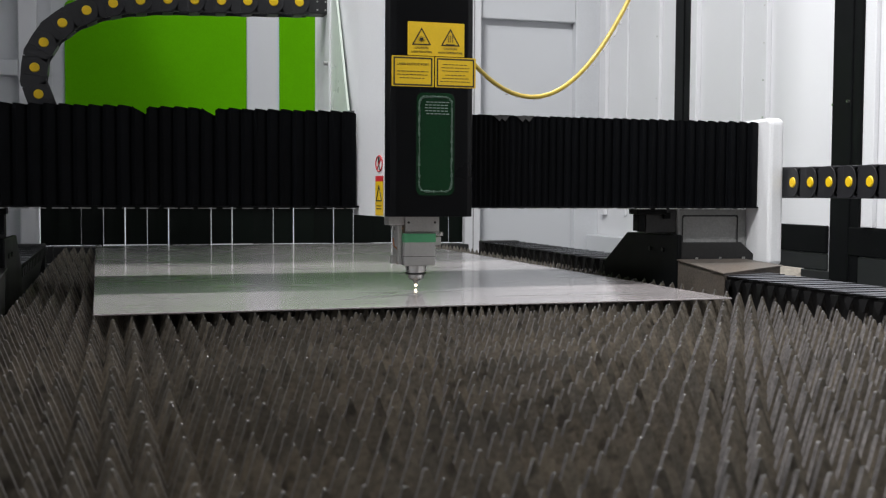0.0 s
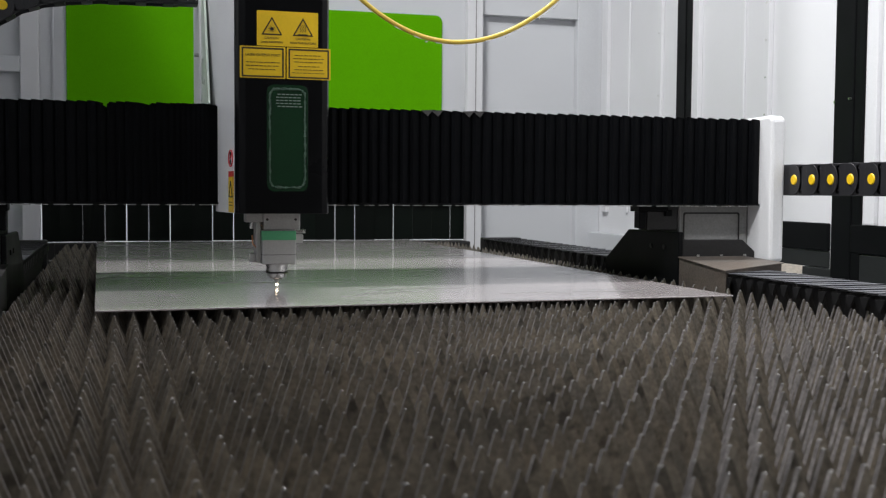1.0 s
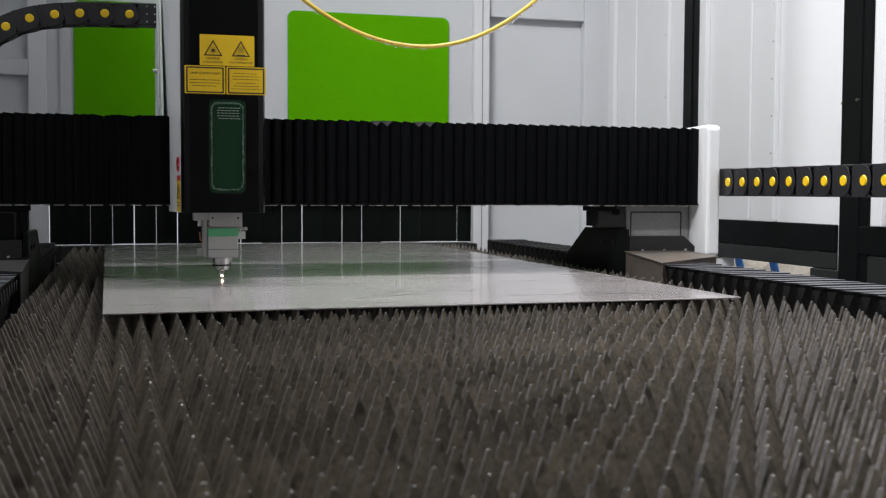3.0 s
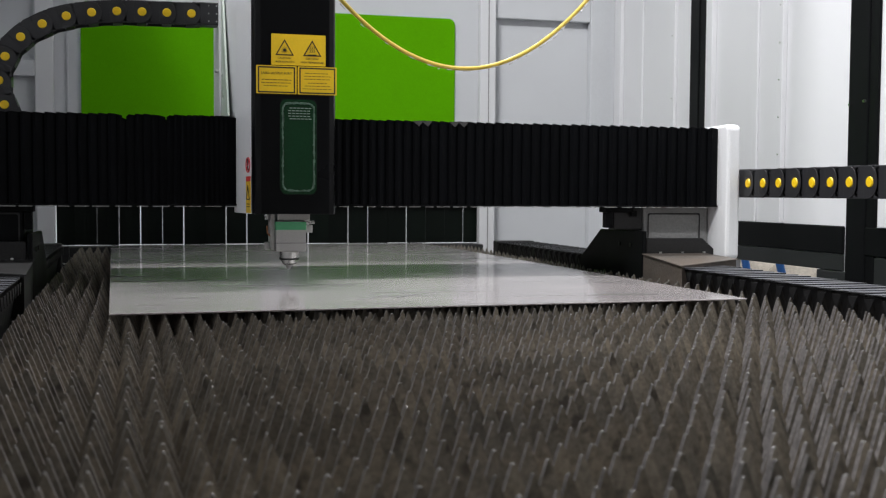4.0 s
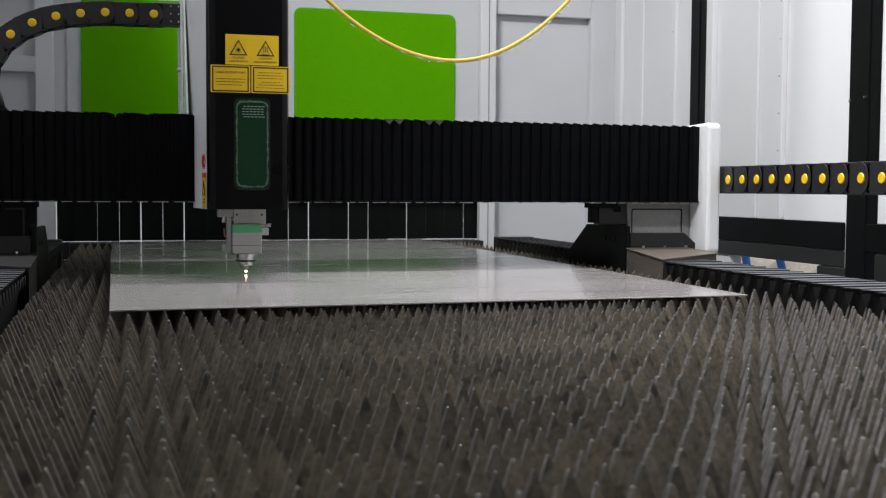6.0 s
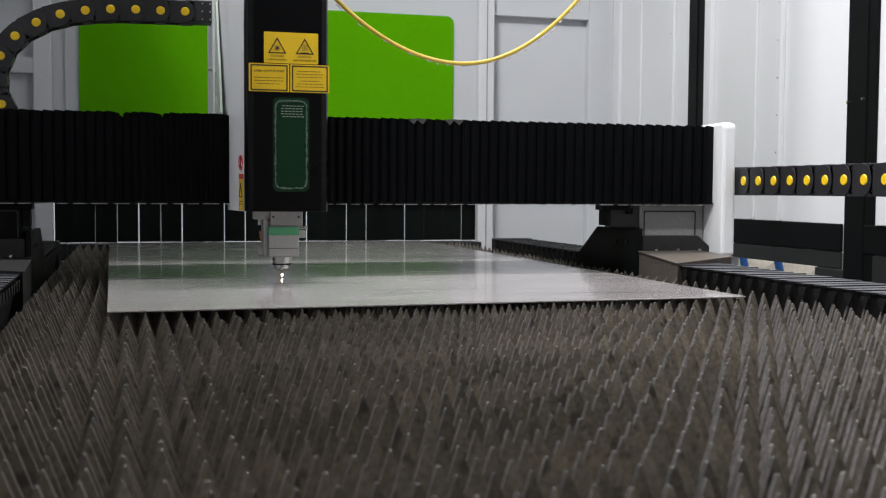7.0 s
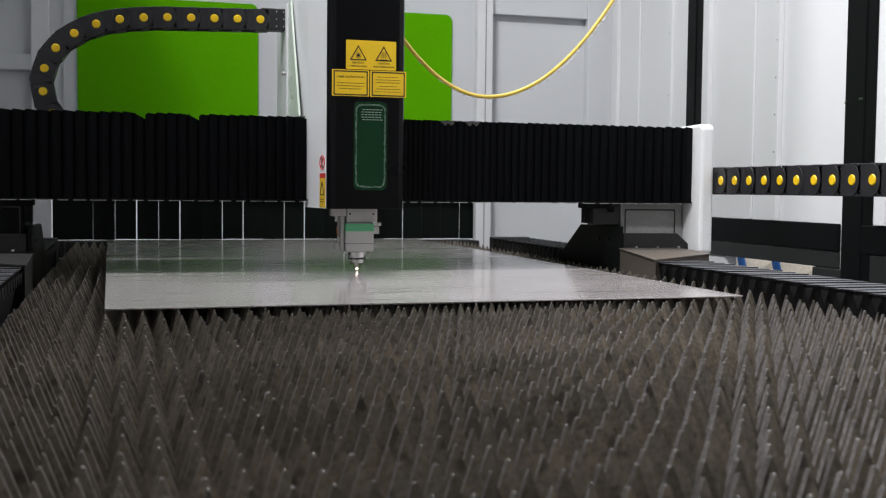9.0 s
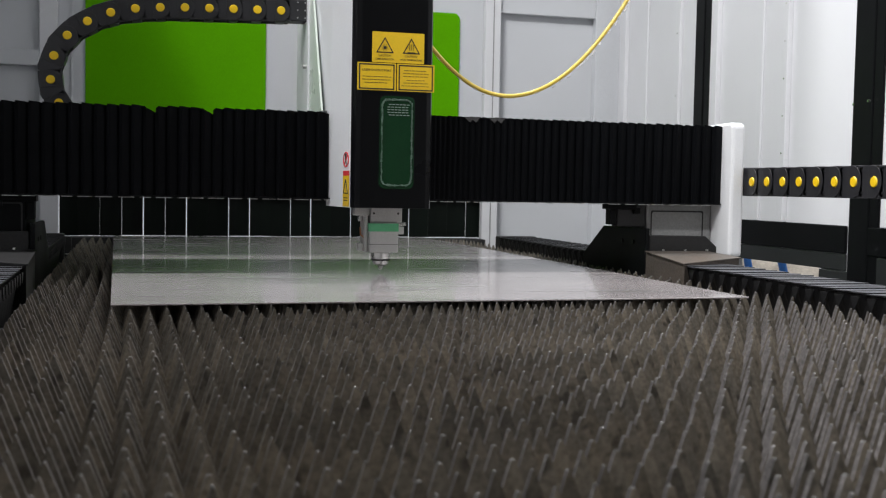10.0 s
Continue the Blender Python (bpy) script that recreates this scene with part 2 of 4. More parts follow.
def state(t):
    """Gantry travel, head travel and head height at t, gliding between the rows above."""
    k = max(i for i in range(len(TRACK) - 1) if TRACK[i][0] <= t + 1e-6)
    a, b = TRACK[k], TRACK[k + 1]
    before, after = TRACK[max(k - 1, 0)], TRACK[min(k + 2, len(TRACK) - 1)]
    w, u = b[0] - a[0], (t - a[0]) / (b[0] - a[0])
    out = []
    for i in (1, 2, 3):
        d = (b[i] - a[i]) / w
        d0 = (a[i] - before[i]) / (a[0] - before[0]) if k else d
        d1 = (after[i] - b[i]) / (after[0] - b[0]) if after is not b else d
        m0 = 0.0 if d * d0 <= 0 else math.copysign(min(abs(d), abs(d0)), d)
        m1 = 0.0 if d * d1 <= 0 else math.copysign(min(abs(d), abs(d1)), d)
        out.append((2 * u ** 3 - 3 * u * u + 1) * a[i] + (u ** 3 - 2 * u * u + u) * w * m0 + (3 * u * u - 2 * u ** 3) * b[i] + (u ** 3 - u * u) * w * m1)
    return out


MOVES = []                     # what moves, with the rows of its way

# ---- the large structure ----
YB, XR, XL, YF, ZC = 4.87, 2.20, -0.80, -1.6, 3.9


def structure(name, bm, mat, label, category="wall"):
    return tagged(part(name, bm, mat), label, category, "", "structure")


structure("floor", boxed(-7.2, 9.2, -7.2, 11.2, -0.1, 0), M_FLOOR, "grey painted concrete shop floor", "floor")
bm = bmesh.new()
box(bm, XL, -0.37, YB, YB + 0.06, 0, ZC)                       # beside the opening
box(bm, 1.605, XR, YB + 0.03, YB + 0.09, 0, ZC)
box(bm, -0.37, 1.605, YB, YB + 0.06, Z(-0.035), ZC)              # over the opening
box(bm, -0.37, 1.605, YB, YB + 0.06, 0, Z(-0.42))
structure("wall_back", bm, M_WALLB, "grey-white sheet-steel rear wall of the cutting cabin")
for x0, x1 in ((-0.378, -0.306), (1.528, 1.602)):
    structure("trim", boxed(x0, x1, YB - 0.04, YB, 0, ZC, 0.004), M_WALL, "white folded steel post beside the rear opening", "post")
structure("trim", boxed(1.602, 2.078, YB - 0.01, YB + 0.03, Z(0.80), Z(0.93), 0.004), M_WALLB, "white folded steel cross rail on the rear wall", "rail")
structure("trim", boxed(2.078, XR, YB - 0.015, YB + 0.03, 0, ZC, 0.004), M_WALLB, "white folded steel corner post", "post")
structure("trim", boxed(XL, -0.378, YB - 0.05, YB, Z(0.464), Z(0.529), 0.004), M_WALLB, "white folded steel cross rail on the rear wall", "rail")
bm = bmesh.new()
box(bm, XR, XR + 0.05, YF, YB + 0.09, Z(-0.1), ZC)
box(bm, XR, XR + 0.05, YF, 3.20, 0, Z(-0.1))
box(bm, XR, XR + 0.05, 3.78, YB + 0.09, 0, Z(-0.1))
box(bm, XR, XR + 0.05, 3.20, 3.78, 0, Z(-0.42))
box(bm, XR + 0.05, XR + 0.09, 3.20, 3.78, Z(-0.245), Z(-0.1))
structure("wall_right", bm, M_WALL, "white sheet-steel side wall of the cutting cabin")
for y, w, d in ((4.772, 0.05, 0.02), (4.55, 0.02, 0.010), (4.24, 0.035, 0.016), (3.925, 0.05, 0.022), (3.605, 0.03, 0.010), (3.43, 0.03, 0.020), (2.86, 0.05, 0.018)):
    structure("trim", boxed(XR - d, XR, y - w / 2, y + w / 2, Z(-0.1), ZC, 0.003), M_WALL, "white folded rib of the side wall", "rib")
for y in (4.80, 3.449, 2.889):
    structure("trim", boxed(XR - 0.004, XR, y - 0.003, y + 0.003, Z(-0.1), ZC), M_FRAME, "narrow dark joint between wall panels", "joint")
structure("trim", boxed(1.566, 1.570, YB - 0.042, YB - 0.039, Z(-0.3), ZC), M_CAST, "narrow grey joint in the white post", "joint")
structure("trim", boxed(-0.255, -0.249, YB - 0.012, YB, Z(0.28), ZC), M_WALLB, "white folded rib of the rear door", "rib")
# not in view, set here to cut lamp light from the bed's left
structure("wall_left", boxed(XL - 0.05, XL, YF, YB + 0.06, 0, ZC), M_WALLB, "unseen grey-white cabin side wall, set to shade the left")
bm = bmesh.new()
box(bm, -7.2, -7.0, -7, 11, 0, 7)
box(bm, 9.0, 9.2, -7, 11, 0, 7)
box(bm, -7, 9, -7.2, -7, 0, 7)
box(bm, -7, 9, 11, 11.2, 0, 7)
structure("hall_wall", bm, M_ROOF, "plain grey walls of the factory hall")
structure("ceiling", boxed(-7.2, 9.2, -7.2, 11.2, 7.0, 7.1), M_ROOF, "grey sheet-steel roof of the factory hall", "ceiling")
# out of view; its front edge keeps the first lamp off the rear sheet
structure("cabin_roof", boxed(XL, XR, 3.27, YB + 0.06, ZC, ZC + 0.05), M_WALL, "unseen white sheet-steel roof, added to shade the rear", "roof")
# self-lit panel behind the slits, in place of a lit hall
structure("backdrop", boxed(-1.5, 2.6, YB + 0.9, YB + 0.92, 0, 2.2), M_HALLGLOW, "glowing panel for the bright hall behind the opening", "backdrop")
# glows by itself so the gap in the side wall looks bright
structure("backdrop", boxed(XR + 1.2, XR + 1.22, 2.2, 6.5, 0, 1.3), M_DIM, "glowing panel for the bright hall outside", "backdrop")

# black posts and the rail that runs along the side wall
post = thing("steel_post", "black square steel post bolted to the white side wall", "post", (XR, 4.021, 0), "posts of the side wall")
part("column", boxed(-0.014, 0, -0.003, 0.07, Z(-0.1), ZC, 0.004), M_BLACK, post)
part("flange", boxed(-0.010, 0, -0.069, -0.004, Z(-0.1), ZC, 0.002), M_BLACK, post)
post = thing("steel_post", "black square steel post bolted to the white side wall", "post", (XR, 2.974, 0), "posts of the side wall")
part("column", boxed(-0.014, 0, -0.024, 0.073, 0, ZC, 0.004), M_BLACK, post)
part("flange", boxed(-0.010, 0, -0.066, -0.025, 0, ZC, 0.002), M_BLACK, post)
for y, z in ((0.06, 0.284), (-0.012, 0.29)):
    part("bolt", tube(bmesh.new(), (-0.022, y, Z(z)), (-0.013, y, Z(z)), 0.004, seg=10), M_STEEL, post)
rail = thing("steel_rail", "black steel rail along the foot of the white wall panels", "rail", (XR, 0, 0))
part("beam", boxed(-0.012, -0.001, 3.063, 3.967, Z(-0.19), Z(-0.1), 0.004), M_BLACK, rail)
part("beam", boxed(-0.012, -0.001, YF + 0.01, 2.97, Z(-0.19), Z(-0.1), 0.004), M_BLACK, rail)
part("apron", boxed(-0.008, -0.001, 3.063, 3.967, Z(-0.245), Z(-0.192), 0.003), M_APRON, rail)
part("apron", boxed(-0.008, -0.001, 3.04, 3.205, Z(-0.42), Z(-0.247), 0.003), M_APRON, rail)
part("apron", boxed(-0.008, -0.001, YF + 0.01, 2.97, Z(-0.42), Z(-0.192), 0.003), M_APRON, rail)
for y, d in ((3.43, 0.02), (4.24, 0.016)):
    for z in (0.14, 0.27, 0.40, 0.53, 0.66, 0.79, 0.92):
        if y < 4 or z in (0.40, 0.66):
            structure("trim", tube(bmesh.new(), (XR - d - 0.003, y, Z(z)), (XR - d, y, Z(z)), 0.0028, seg=8), M_STEEL, "small steel screw in a wall rib", "screw")
for y, s in ((3.95, 0.2), (3.68, 0.22), (4.08, 0.15)):
    hose = thing("air_hose", "blue plastic hose hanging outside the side wall", "hose", (XR + 0.25, y, Z(-0.4)), "hoses outside")
    part("hose", tube(bmesh.new(), (0, -s, -0.7), (0, s, 0.3), 0.016), M_BLUE, hose)

crate = thing("packing_crate", "pale cream crate standing outside the side wall", "crate", (2.95, 4.7, 0))
for k in range(2):
    part("board", boxed(-0.2, 0.2, -0.75, 0.75, 0.1 + 0.2 * k, 0.285 + 0.2 * k, 0.006), M_CRATE, crate)
part("lid", boxed(-0.21, 0.21, -0.76, 0.76, 0.487, 0.505, 0.004), M_CRATE, crate)
for y in (-0.6, 0.0, 0.6):
    part("batten", boxed(-0.225, -0.2, y - 0.04, y + 0.04, 0, 0.48, 0.004), M_CRATE, crate)
for k, (y, w) in enumerate(((4.14, 0.15), (4.46, 0.17), (4.82, 0.16), (5.18, 0.17))):
    bm = bmesh.new()
    bmesh.ops.create_icosphere(bm, subdivisions=4, radius=1.0)
    for v in bm.verts:
        c = v.co.copy()
        q = 1 + 0.10 * noise.noise(c * 2.2 + Vector((5.0 * k, 0, 0))) + 0.05 * noise.noise(c * 6.0 + Vector((0, 3.0 * k, 0)))
        v.co = Vector((c.x * 0.17 * q, c.y * w * q, max(-0.13, c.z * 0.17 * q)))
    for f in bm.faces:
        f.smooth = True
    tagged(part("sack", bm, M_SACK, None, "", Matrix.Translation((2.94, y, 0.505 + 0.13))), "lumpy cream cloth sack lying on the crate", "sack", "sacks on the crate")

# plain pale ledge added at the foot of the side wall
tagged(part("cable_duct", boxed(XR - 0.07, XR - 0.001, 4.12, 4.83, Z(-0.27), Z(-0.195), 0.004), M_WALLB), "grey-white ledge along the foot of the wall", "cable duct")

# green panels on the rear door
for x0, x1 in ((-0.2, 0.544), (0.686, 1.416)):
    tagged(part("door_panel", prismed([((x0 + x1) / 2 + a, Z(0.4475) + b) for a, b in round_rect(x1 - x0, 0.675, 0.03)], "y", YB - 0.012, YB, 0.002), M_GREEN),
                 "lime-green rounded panel on the white rear door", "panel", "green panels")

# strip curtain in the rear opening
curtain = thing("strip_curtain", "black rubber strip curtain with bright slits between strips", "curtain", (0, YB + 0.02, 0))
part("curtain_rail", boxed(-0.30, 1.525, -0.045, -0.022, Z(-0.050), Z(-0.020), 0.003), M_BLACK, curtain)
x, i = -0.3215, 0
rng = random.Random(4)
SLITS = (0.0175, 0.0004, 0.001, 0.0038, 0.0014, 0.0036, 0, 0.0026, 0.003, 0, 0.0024, 0.0032, 0.0006, 0.0022, 0.0022, 0, 0.002, 0.0012, 0.001, 0.001, 0, 0)
while x < 1.50:
    w = 0.0895
    gap = SLITS[i]
    bm = bmesh.new()
    n = 6
    prof = [(w * k / n - w / 2, 0.003 * math.sin(math.pi * k / n)) for k in range(n + 1)]
    off = -gap / 2 if i else gap / 2
    prism(bm, [(a * (w - gap) / w + off, b) for a, b in prof] + [(a * (w - gap) / w + off, b - 0.003) for a, b in reversed(prof)], "z", Z(-0.2305 + rng.uniform(-.001, .002)), Z(-0.0355))
    part("strip", bm, M_STRIP, curtain, "", Matrix.Translation((x + w / 2, rng.uniform(-0.004, 0.004), 0)))
    x += w
    i += 1
structure("trim", boxed(-0.306, 1.53, YB - 0.10, YB + 0.05, Z(-0.44), Z(-0.2335), 0.004), M_FRAME, "dark steel sill below the strip curtain", "sill")

# ---- the cutting bed ----
SLAT0, SLAT1, STEP, TIP, PITCH, DEEP = 0.449, 4.54, 0.0496, -0.2165, 0.0305, 0.043
BX0, BX1 = -0.205, 1.352
bed = thing("cutting_bed", "steel cutting bed of saw-toothed slats in a dark frame", "machine bed")
part("frame_side", boxed(BX0 - 0.03, BX0 - 0.006, 0.3, 4.62, 0.35, Z(-0.275), 0.003), M_FRAME, bed)
part("frame_side", boxed(BX1 + 0.006, BX1 + 0.03, 0.3, 4.62, 0.35, Z(-0.275), 0.003), M_FRAME, bed)
part("frame_end", boxed(BX0 - 0.006, BX1 + 0.006, 4.58, 4.62, 0.35, Z(-0.25), 0.003), M_FRAME, bed)
part("frame_end", boxed(BX0 - 0.006, BX1 + 0.006, 0.3, 0.34, 0.35, Z(-0.28), 0.003), M_FRAME, bed)
part("scrap_tray", boxed(BX0 - 0.006, BX1 + 0.006, 0.34, 4.58, 0.35, 0.37), M_FRAME, bed)
for x in (BX0 + 0.05, BX1 - 0.05):
    for y in (0.5, 2.4, 4.4):
        part("leg", boxed(x - 0.05, x + 0.05, y - 0.05, y + 0.05, 0, 0.35, 0.004), M_FRAME, bed)


for x, y, z, w, h in ((-0.272, 4.575, -0.237, 0.012, 0.012), (-0.262, 4.575, -0.292, 0.03, 0.006), (-0.27, 4.575, -0.309, 0.045, 0.007)):
    part("bright_clip", boxed(x - w / 2, x + w / 2, y - 0.004, y, Z(z), Z(z) + h, 0.001), M_STEEL, bed)
part("clip_post", boxed(-0.31, -0.24, 4.576, 4.60, 0.35, Z(-0.22), 0.002), M_FRAME, bed)


def slat_mesh(seed):
    """One saw-toothed plate: blunt burnt tips, uneven flanks, five millimetres thick."""
    r = random.Random(seed)
    top, n = [], int(round((BX1 - BX0) / PITCH))
    for i in range(n):
        x, k = BX0 + (i + 0.5) * PITCH, r.uniform(-0.0008, 0.0008)
        worn = r.choice((0, 0, 0, 0.001, 0.002, 0.004))
        top.append((x - PITCH / 2 + 0.0015, -DEEP + r.uniform(-0.001, 0.001)))
        top += [(x - 0.0010 + k - worn * 0.3, -worn - 0.0010), (x - 0.0002 + k, -worn), (x + 0.0010 + k + worn * 0.3, -worn - 0.0009)]
    top.append((BX1, -DEEP))
    bm = bmesh.new()
    t = 0.0028
    rows = []
    for s in (-t, t):
        rows.append(([bm.verts.new((x, s, z)) for x, z in top], [bm.verts.new((x, s, -0.14)) for x, z in top]))
    for i in range(len(top) - 1):
        (a, b), (c, d) = rows
        bm.faces.new((b[i], b[i + 1], a[i + 1], a[i]))
        bm.faces.new((c[i], c[i + 1], d[i + 1], d[i]))
        bm.faces.new((a[i], a[i + 1], c[i + 1], c[i])).material_index = 2 if i % 4 in (1, 2) else 1
    for i in range(n):                                          # a bead of melted steel on each tip
        (x, z), q = top[4 * i + 2], r.uniform(0.0010, 0.0019)
        k = len(bm.verts)
        bmesh.ops.create_icosphere(bm, subdivisions=1, radius=q, matrix=Matrix.Translation((x, r.uniform(-0.0012, 0.0012), z - 0.0006)))
        bm.verts.ensure_lookup_table()
        for f in {f for v in bm.verts[k:] for f in v.link_faces}:
            f.material_index, f.smooth = 2, True
    return mesh_of(bm, "slat", [M_SLAT, M_EDGE, M_TIP])


SLATS = [slat_mesh(s) for s in range(7)]
rng = random.Random(11)
y, i = SLAT0, 0
while y < SLAT1:
    at = pose(rng.uniform(-0.0015, 0.0015), y + rng.uniform(-0.0035, 0.0035), Z(TIP) - rng.uniform(0, 0.0015), rng.uniform(-1.2, 1.2))
    part("slat", SLATS[i % 7], None, bed, "", at)
    y += STEP
    i += 1

# ---- the sheet on the slats ----
bm = bmesh.new()
prism(bm, [(0, 0), (1.25, 0), (1.25, 2.5), (0, 2.5)], "z", 0.0, 0.003, 0.0006)
sheet = tagged(part("metal_sheet", bm, M_SHEET, None, "", pose(-0.040, 1.984, Z(-0.2155), 0, 0, 0.9)),
               "large bright galvanised steel sheet lying on the saw-toothed slats", "metal sheet")

rng = random.Random(21)
for x0, y0, x1, y1, bow in ((0.50, 0.17, 0.60, 0.27, 0.02), (0.53, 0.20, 0.66, 0.24, -0.015), (0.55, 0.16, 0.63, 0.25, 0.012), (0.46, 0.15, 0.55, 0.19, -0.01)):
    bm = bmesh.new()
    pts = []
    for k in range(9):
        u = k / 8
        pts.append((x0 + (x1 - x0) * u + rng.uniform(-0.004, 0.004), y0 + (y1 - y0) * u + bow * math.sin(math.pi * u) + rng.uniform(-0.004, 0.004), rng.uniform(0.001, 0.0045)))
    lo, hi = [bm.verts.new((x, y - w, 0.0032)) for x, y, w in pts], [bm.verts.new((x, y + w, 0.0032)) for x, y, w in pts]
    for k in range(8):
        bm.faces.new((lo[k], lo[k + 1], hi[k + 1], hi[k]))
    part("scuff_mark", bm, M_SCUFF, sheet, "dull grey scuff")

# ---- the gantry ----
GY = 2.418                     # front of the beam before it travels
gantry = thing("gantry", "black gantry beam with white end plates over the bed", "gantry", (0, GY, 0))
MOVES.append((gantry, [(t, pose(0, GY + state(t)[0], 0)) for t in TIMES]))
part("beam", boxed(-0.422, 1.529, 0.045, 0.47, Z(-0.03), Z(0.135), 0.006), M_BLACK, gantry, "black steel beam")
part("guide_rail", boxed(-0.42, 1.515, 0.028, 0.045, Z(0.10), Z(0.125)), M_STEEL, gantry, "steel guide rail behind the bellows")
part("bottom_lip", boxed(-0.422, 1.529, 0.0, 0.045, Z(-0.0345), Z(-0.031)), M_BLACK, gantry)
# bright dashes stand in for light showing through below the bellows
bm, x = bmesh.new(), -0.41
while x < 1.5:
    w = 0.018 + 0.022 * random.random()
    box(bm, x, x + w, -0.0012, 0.0, Z(-0.0372), Z(-0.0356))
    x += w + 0.004 + 0.010 * random.random()
part("lip_light_dashes", bm, M_STEEL, gantry, "steel dashes that stand for light under the beam")
plate = prismed([(-0.045, Z(0.178)), (-0.045, Z(-0.172)), (0.02, Z(-0.182)), (0.33, Z(-0.182)), (0.33, Z(0.178)), (-0.03, Z(0.187))], "x", 1.531, 1.570, 0.008)
part("end_plate", plate, M_WHITE, gantry, "white painted end plate")
part("end_plate", prismed([(-0.045, Z(0.178)), (-0.045, Z(-0.172)), (0.02, Z(-0.182)), (0.33, Z(-0.182)), (0.33, Z(0.178))], "x", -0.474, -0.424, 0.008), M_WHITE, gantry, "white painted end plate")


def carriage(s, cx):
    """The carriage on one rail; s mirrors it about the middle of the bed."""
    def X(x):
        return cx + s * (x - cx)

    def bx(x0, x1, *a, **k):
        lo, hi = sorted((X(x0), X(x1)))
        return boxed(lo, hi, *a, **k)
    inner = 1.25 if s > 0 else 1.345
    if s > 0:
        part("bracket_arm", bx(inner, 1.335, 0.056, 0.095, Z(-0.0985), Z(-0.0355), bevel=0.004), M_FRAME, gantry, "dark steel bracket arm")
    # the left bracket is coloured black to match the shade on that side
    part("bracket", bx(1.336, 1.5295, 0.052, 0.28, Z(-0.17), Z(-0.0355), bevel=0.005), M_CAST if s > 0 else M_BLACK, gantry, "grey painted cast bracket" if s > 0 else "bracket, coloured black for the dim left side")
    rim = [((1.345 + 1.505) / 2 + a, Z(-0.09) + b) for a, b in round_rect(0.158, 0.075, 0.005, 3)]
    core = [((1.345 + 1.505) / 2 + a, Z(-0.09) + b) for a, b in round_rect(0.150, 0.067, 0.005, 3)]
    ring(gantry, [(X(x), z) for x, z in rim], [(X(x), z) for x, z in core], 0.0505, M_FRAME, "bracket_groove")
    part("sensor_block", bx(inner - 0.030, inner + 0.050, 0.04, 0.09, Z(-0.051), Z(-0.0365), bevel=0.002), M_BLACK, gantry)
    part("sensor_stop", bx(inner - 0.026, inner - 0.008, 0.045, 0.075, Z(-0.092), Z(-0.051), bevel=0.002), M_BLACK, gantry)
    part("sensor_stop", bx(inner + 0.045, inner + 0.062, 0.045, 0.055, Z(-0.062), Z(-0.046), bevel=0.001), M_BLACK, gantry)
    side = [(0.015, Z(-0.26)), (0.015, Z(-0.1)), (0.296, Z(-0.103)), (0.44, Z(-0.19)), (0.44, Z(-0.26))]
    lo, hi = sorted((X(1.316), X(1.328)))
    part("side_plate", prismed(side, "x", lo, hi, 0.003), M_BLACK, gantry, "black folded side plate")
    for y in (0.09, 0.16):
        part("bolt", tube(bmesh.new(), (X(1.313), y, Z(-0.14)), (X(1.317), y, Z(-0.14)), 0.006, seg=10), M_FRAME, gantry)
    face = [(X(1.33), Z(-0.17)), (X(1.33), Z(-0.119)), (X(1.497), Z(-0.12)), (X(1.556), Z(-0.17))]
    part("wiper_plate", prismed(face, "y", 0.022, 0.034, 0.002), M_FRAME, gantry, "dark sloped wiper plate")
    def slab(top, thick, grow):
        outline = [(1.316 - grow, -0.205 - grow), (1.316 - grow, 0.012), (1.495 + grow, 0.012), (1.53 + grow, -0.10 - grow)]
        bm = bmesh.new()
        hi = [bm.verts.new((X(x), y, Z(top + 0.083 * (y - 0.012)))) for x, y in outline]
        lo = [bm.verts.new((X(x), y, v.co.z - thick)) for (x, y), v in zip(outline, hi)]
        faces = [bm.faces.new(hi), bm.faces.new(lo[::-1])] + [bm.faces.new((hi[i], lo[i], lo[(i + 1) % 4], hi[(i + 1) % 4])) for i in range(4)]
        bmesh.ops.recalc_face_normals(bm, faces=faces)
        bmesh.ops.bevel(bm, geom=bm.edges[:], offset=0.0008, segments=1, affect="EDGES")
        return bm
    # left box and lid: a darker material stands in for shade
    part("cover_box", slab(-0.163, 0.09, 0.0), M_BROWN if s > 0 else M_FRAME, gantry, "browned bare-steel cover box" if s > 0 else "steel cover box, coloured dark for the shade")
    part("cover_lid", slab(-0.160, 0.003, 0.004), M_BROWN if s > 0 else M_FRAME, gantry, "browned steel lid" if s > 0 else "steel lid, coloured dark for the shade")
    for k in range(3):
        x = X(1.36 + 0.065 * k)
        part("screw", tube(bmesh.new(), (x, 0.0, Z(-0.160)), (x, 0.0, Z(-0.155)), 0.004, seg=10), M_STEEL, gantry)


carriage(1, 0.565)
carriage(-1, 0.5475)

# pleats of the beam's bellows: each one is stiff, and slides along the beam


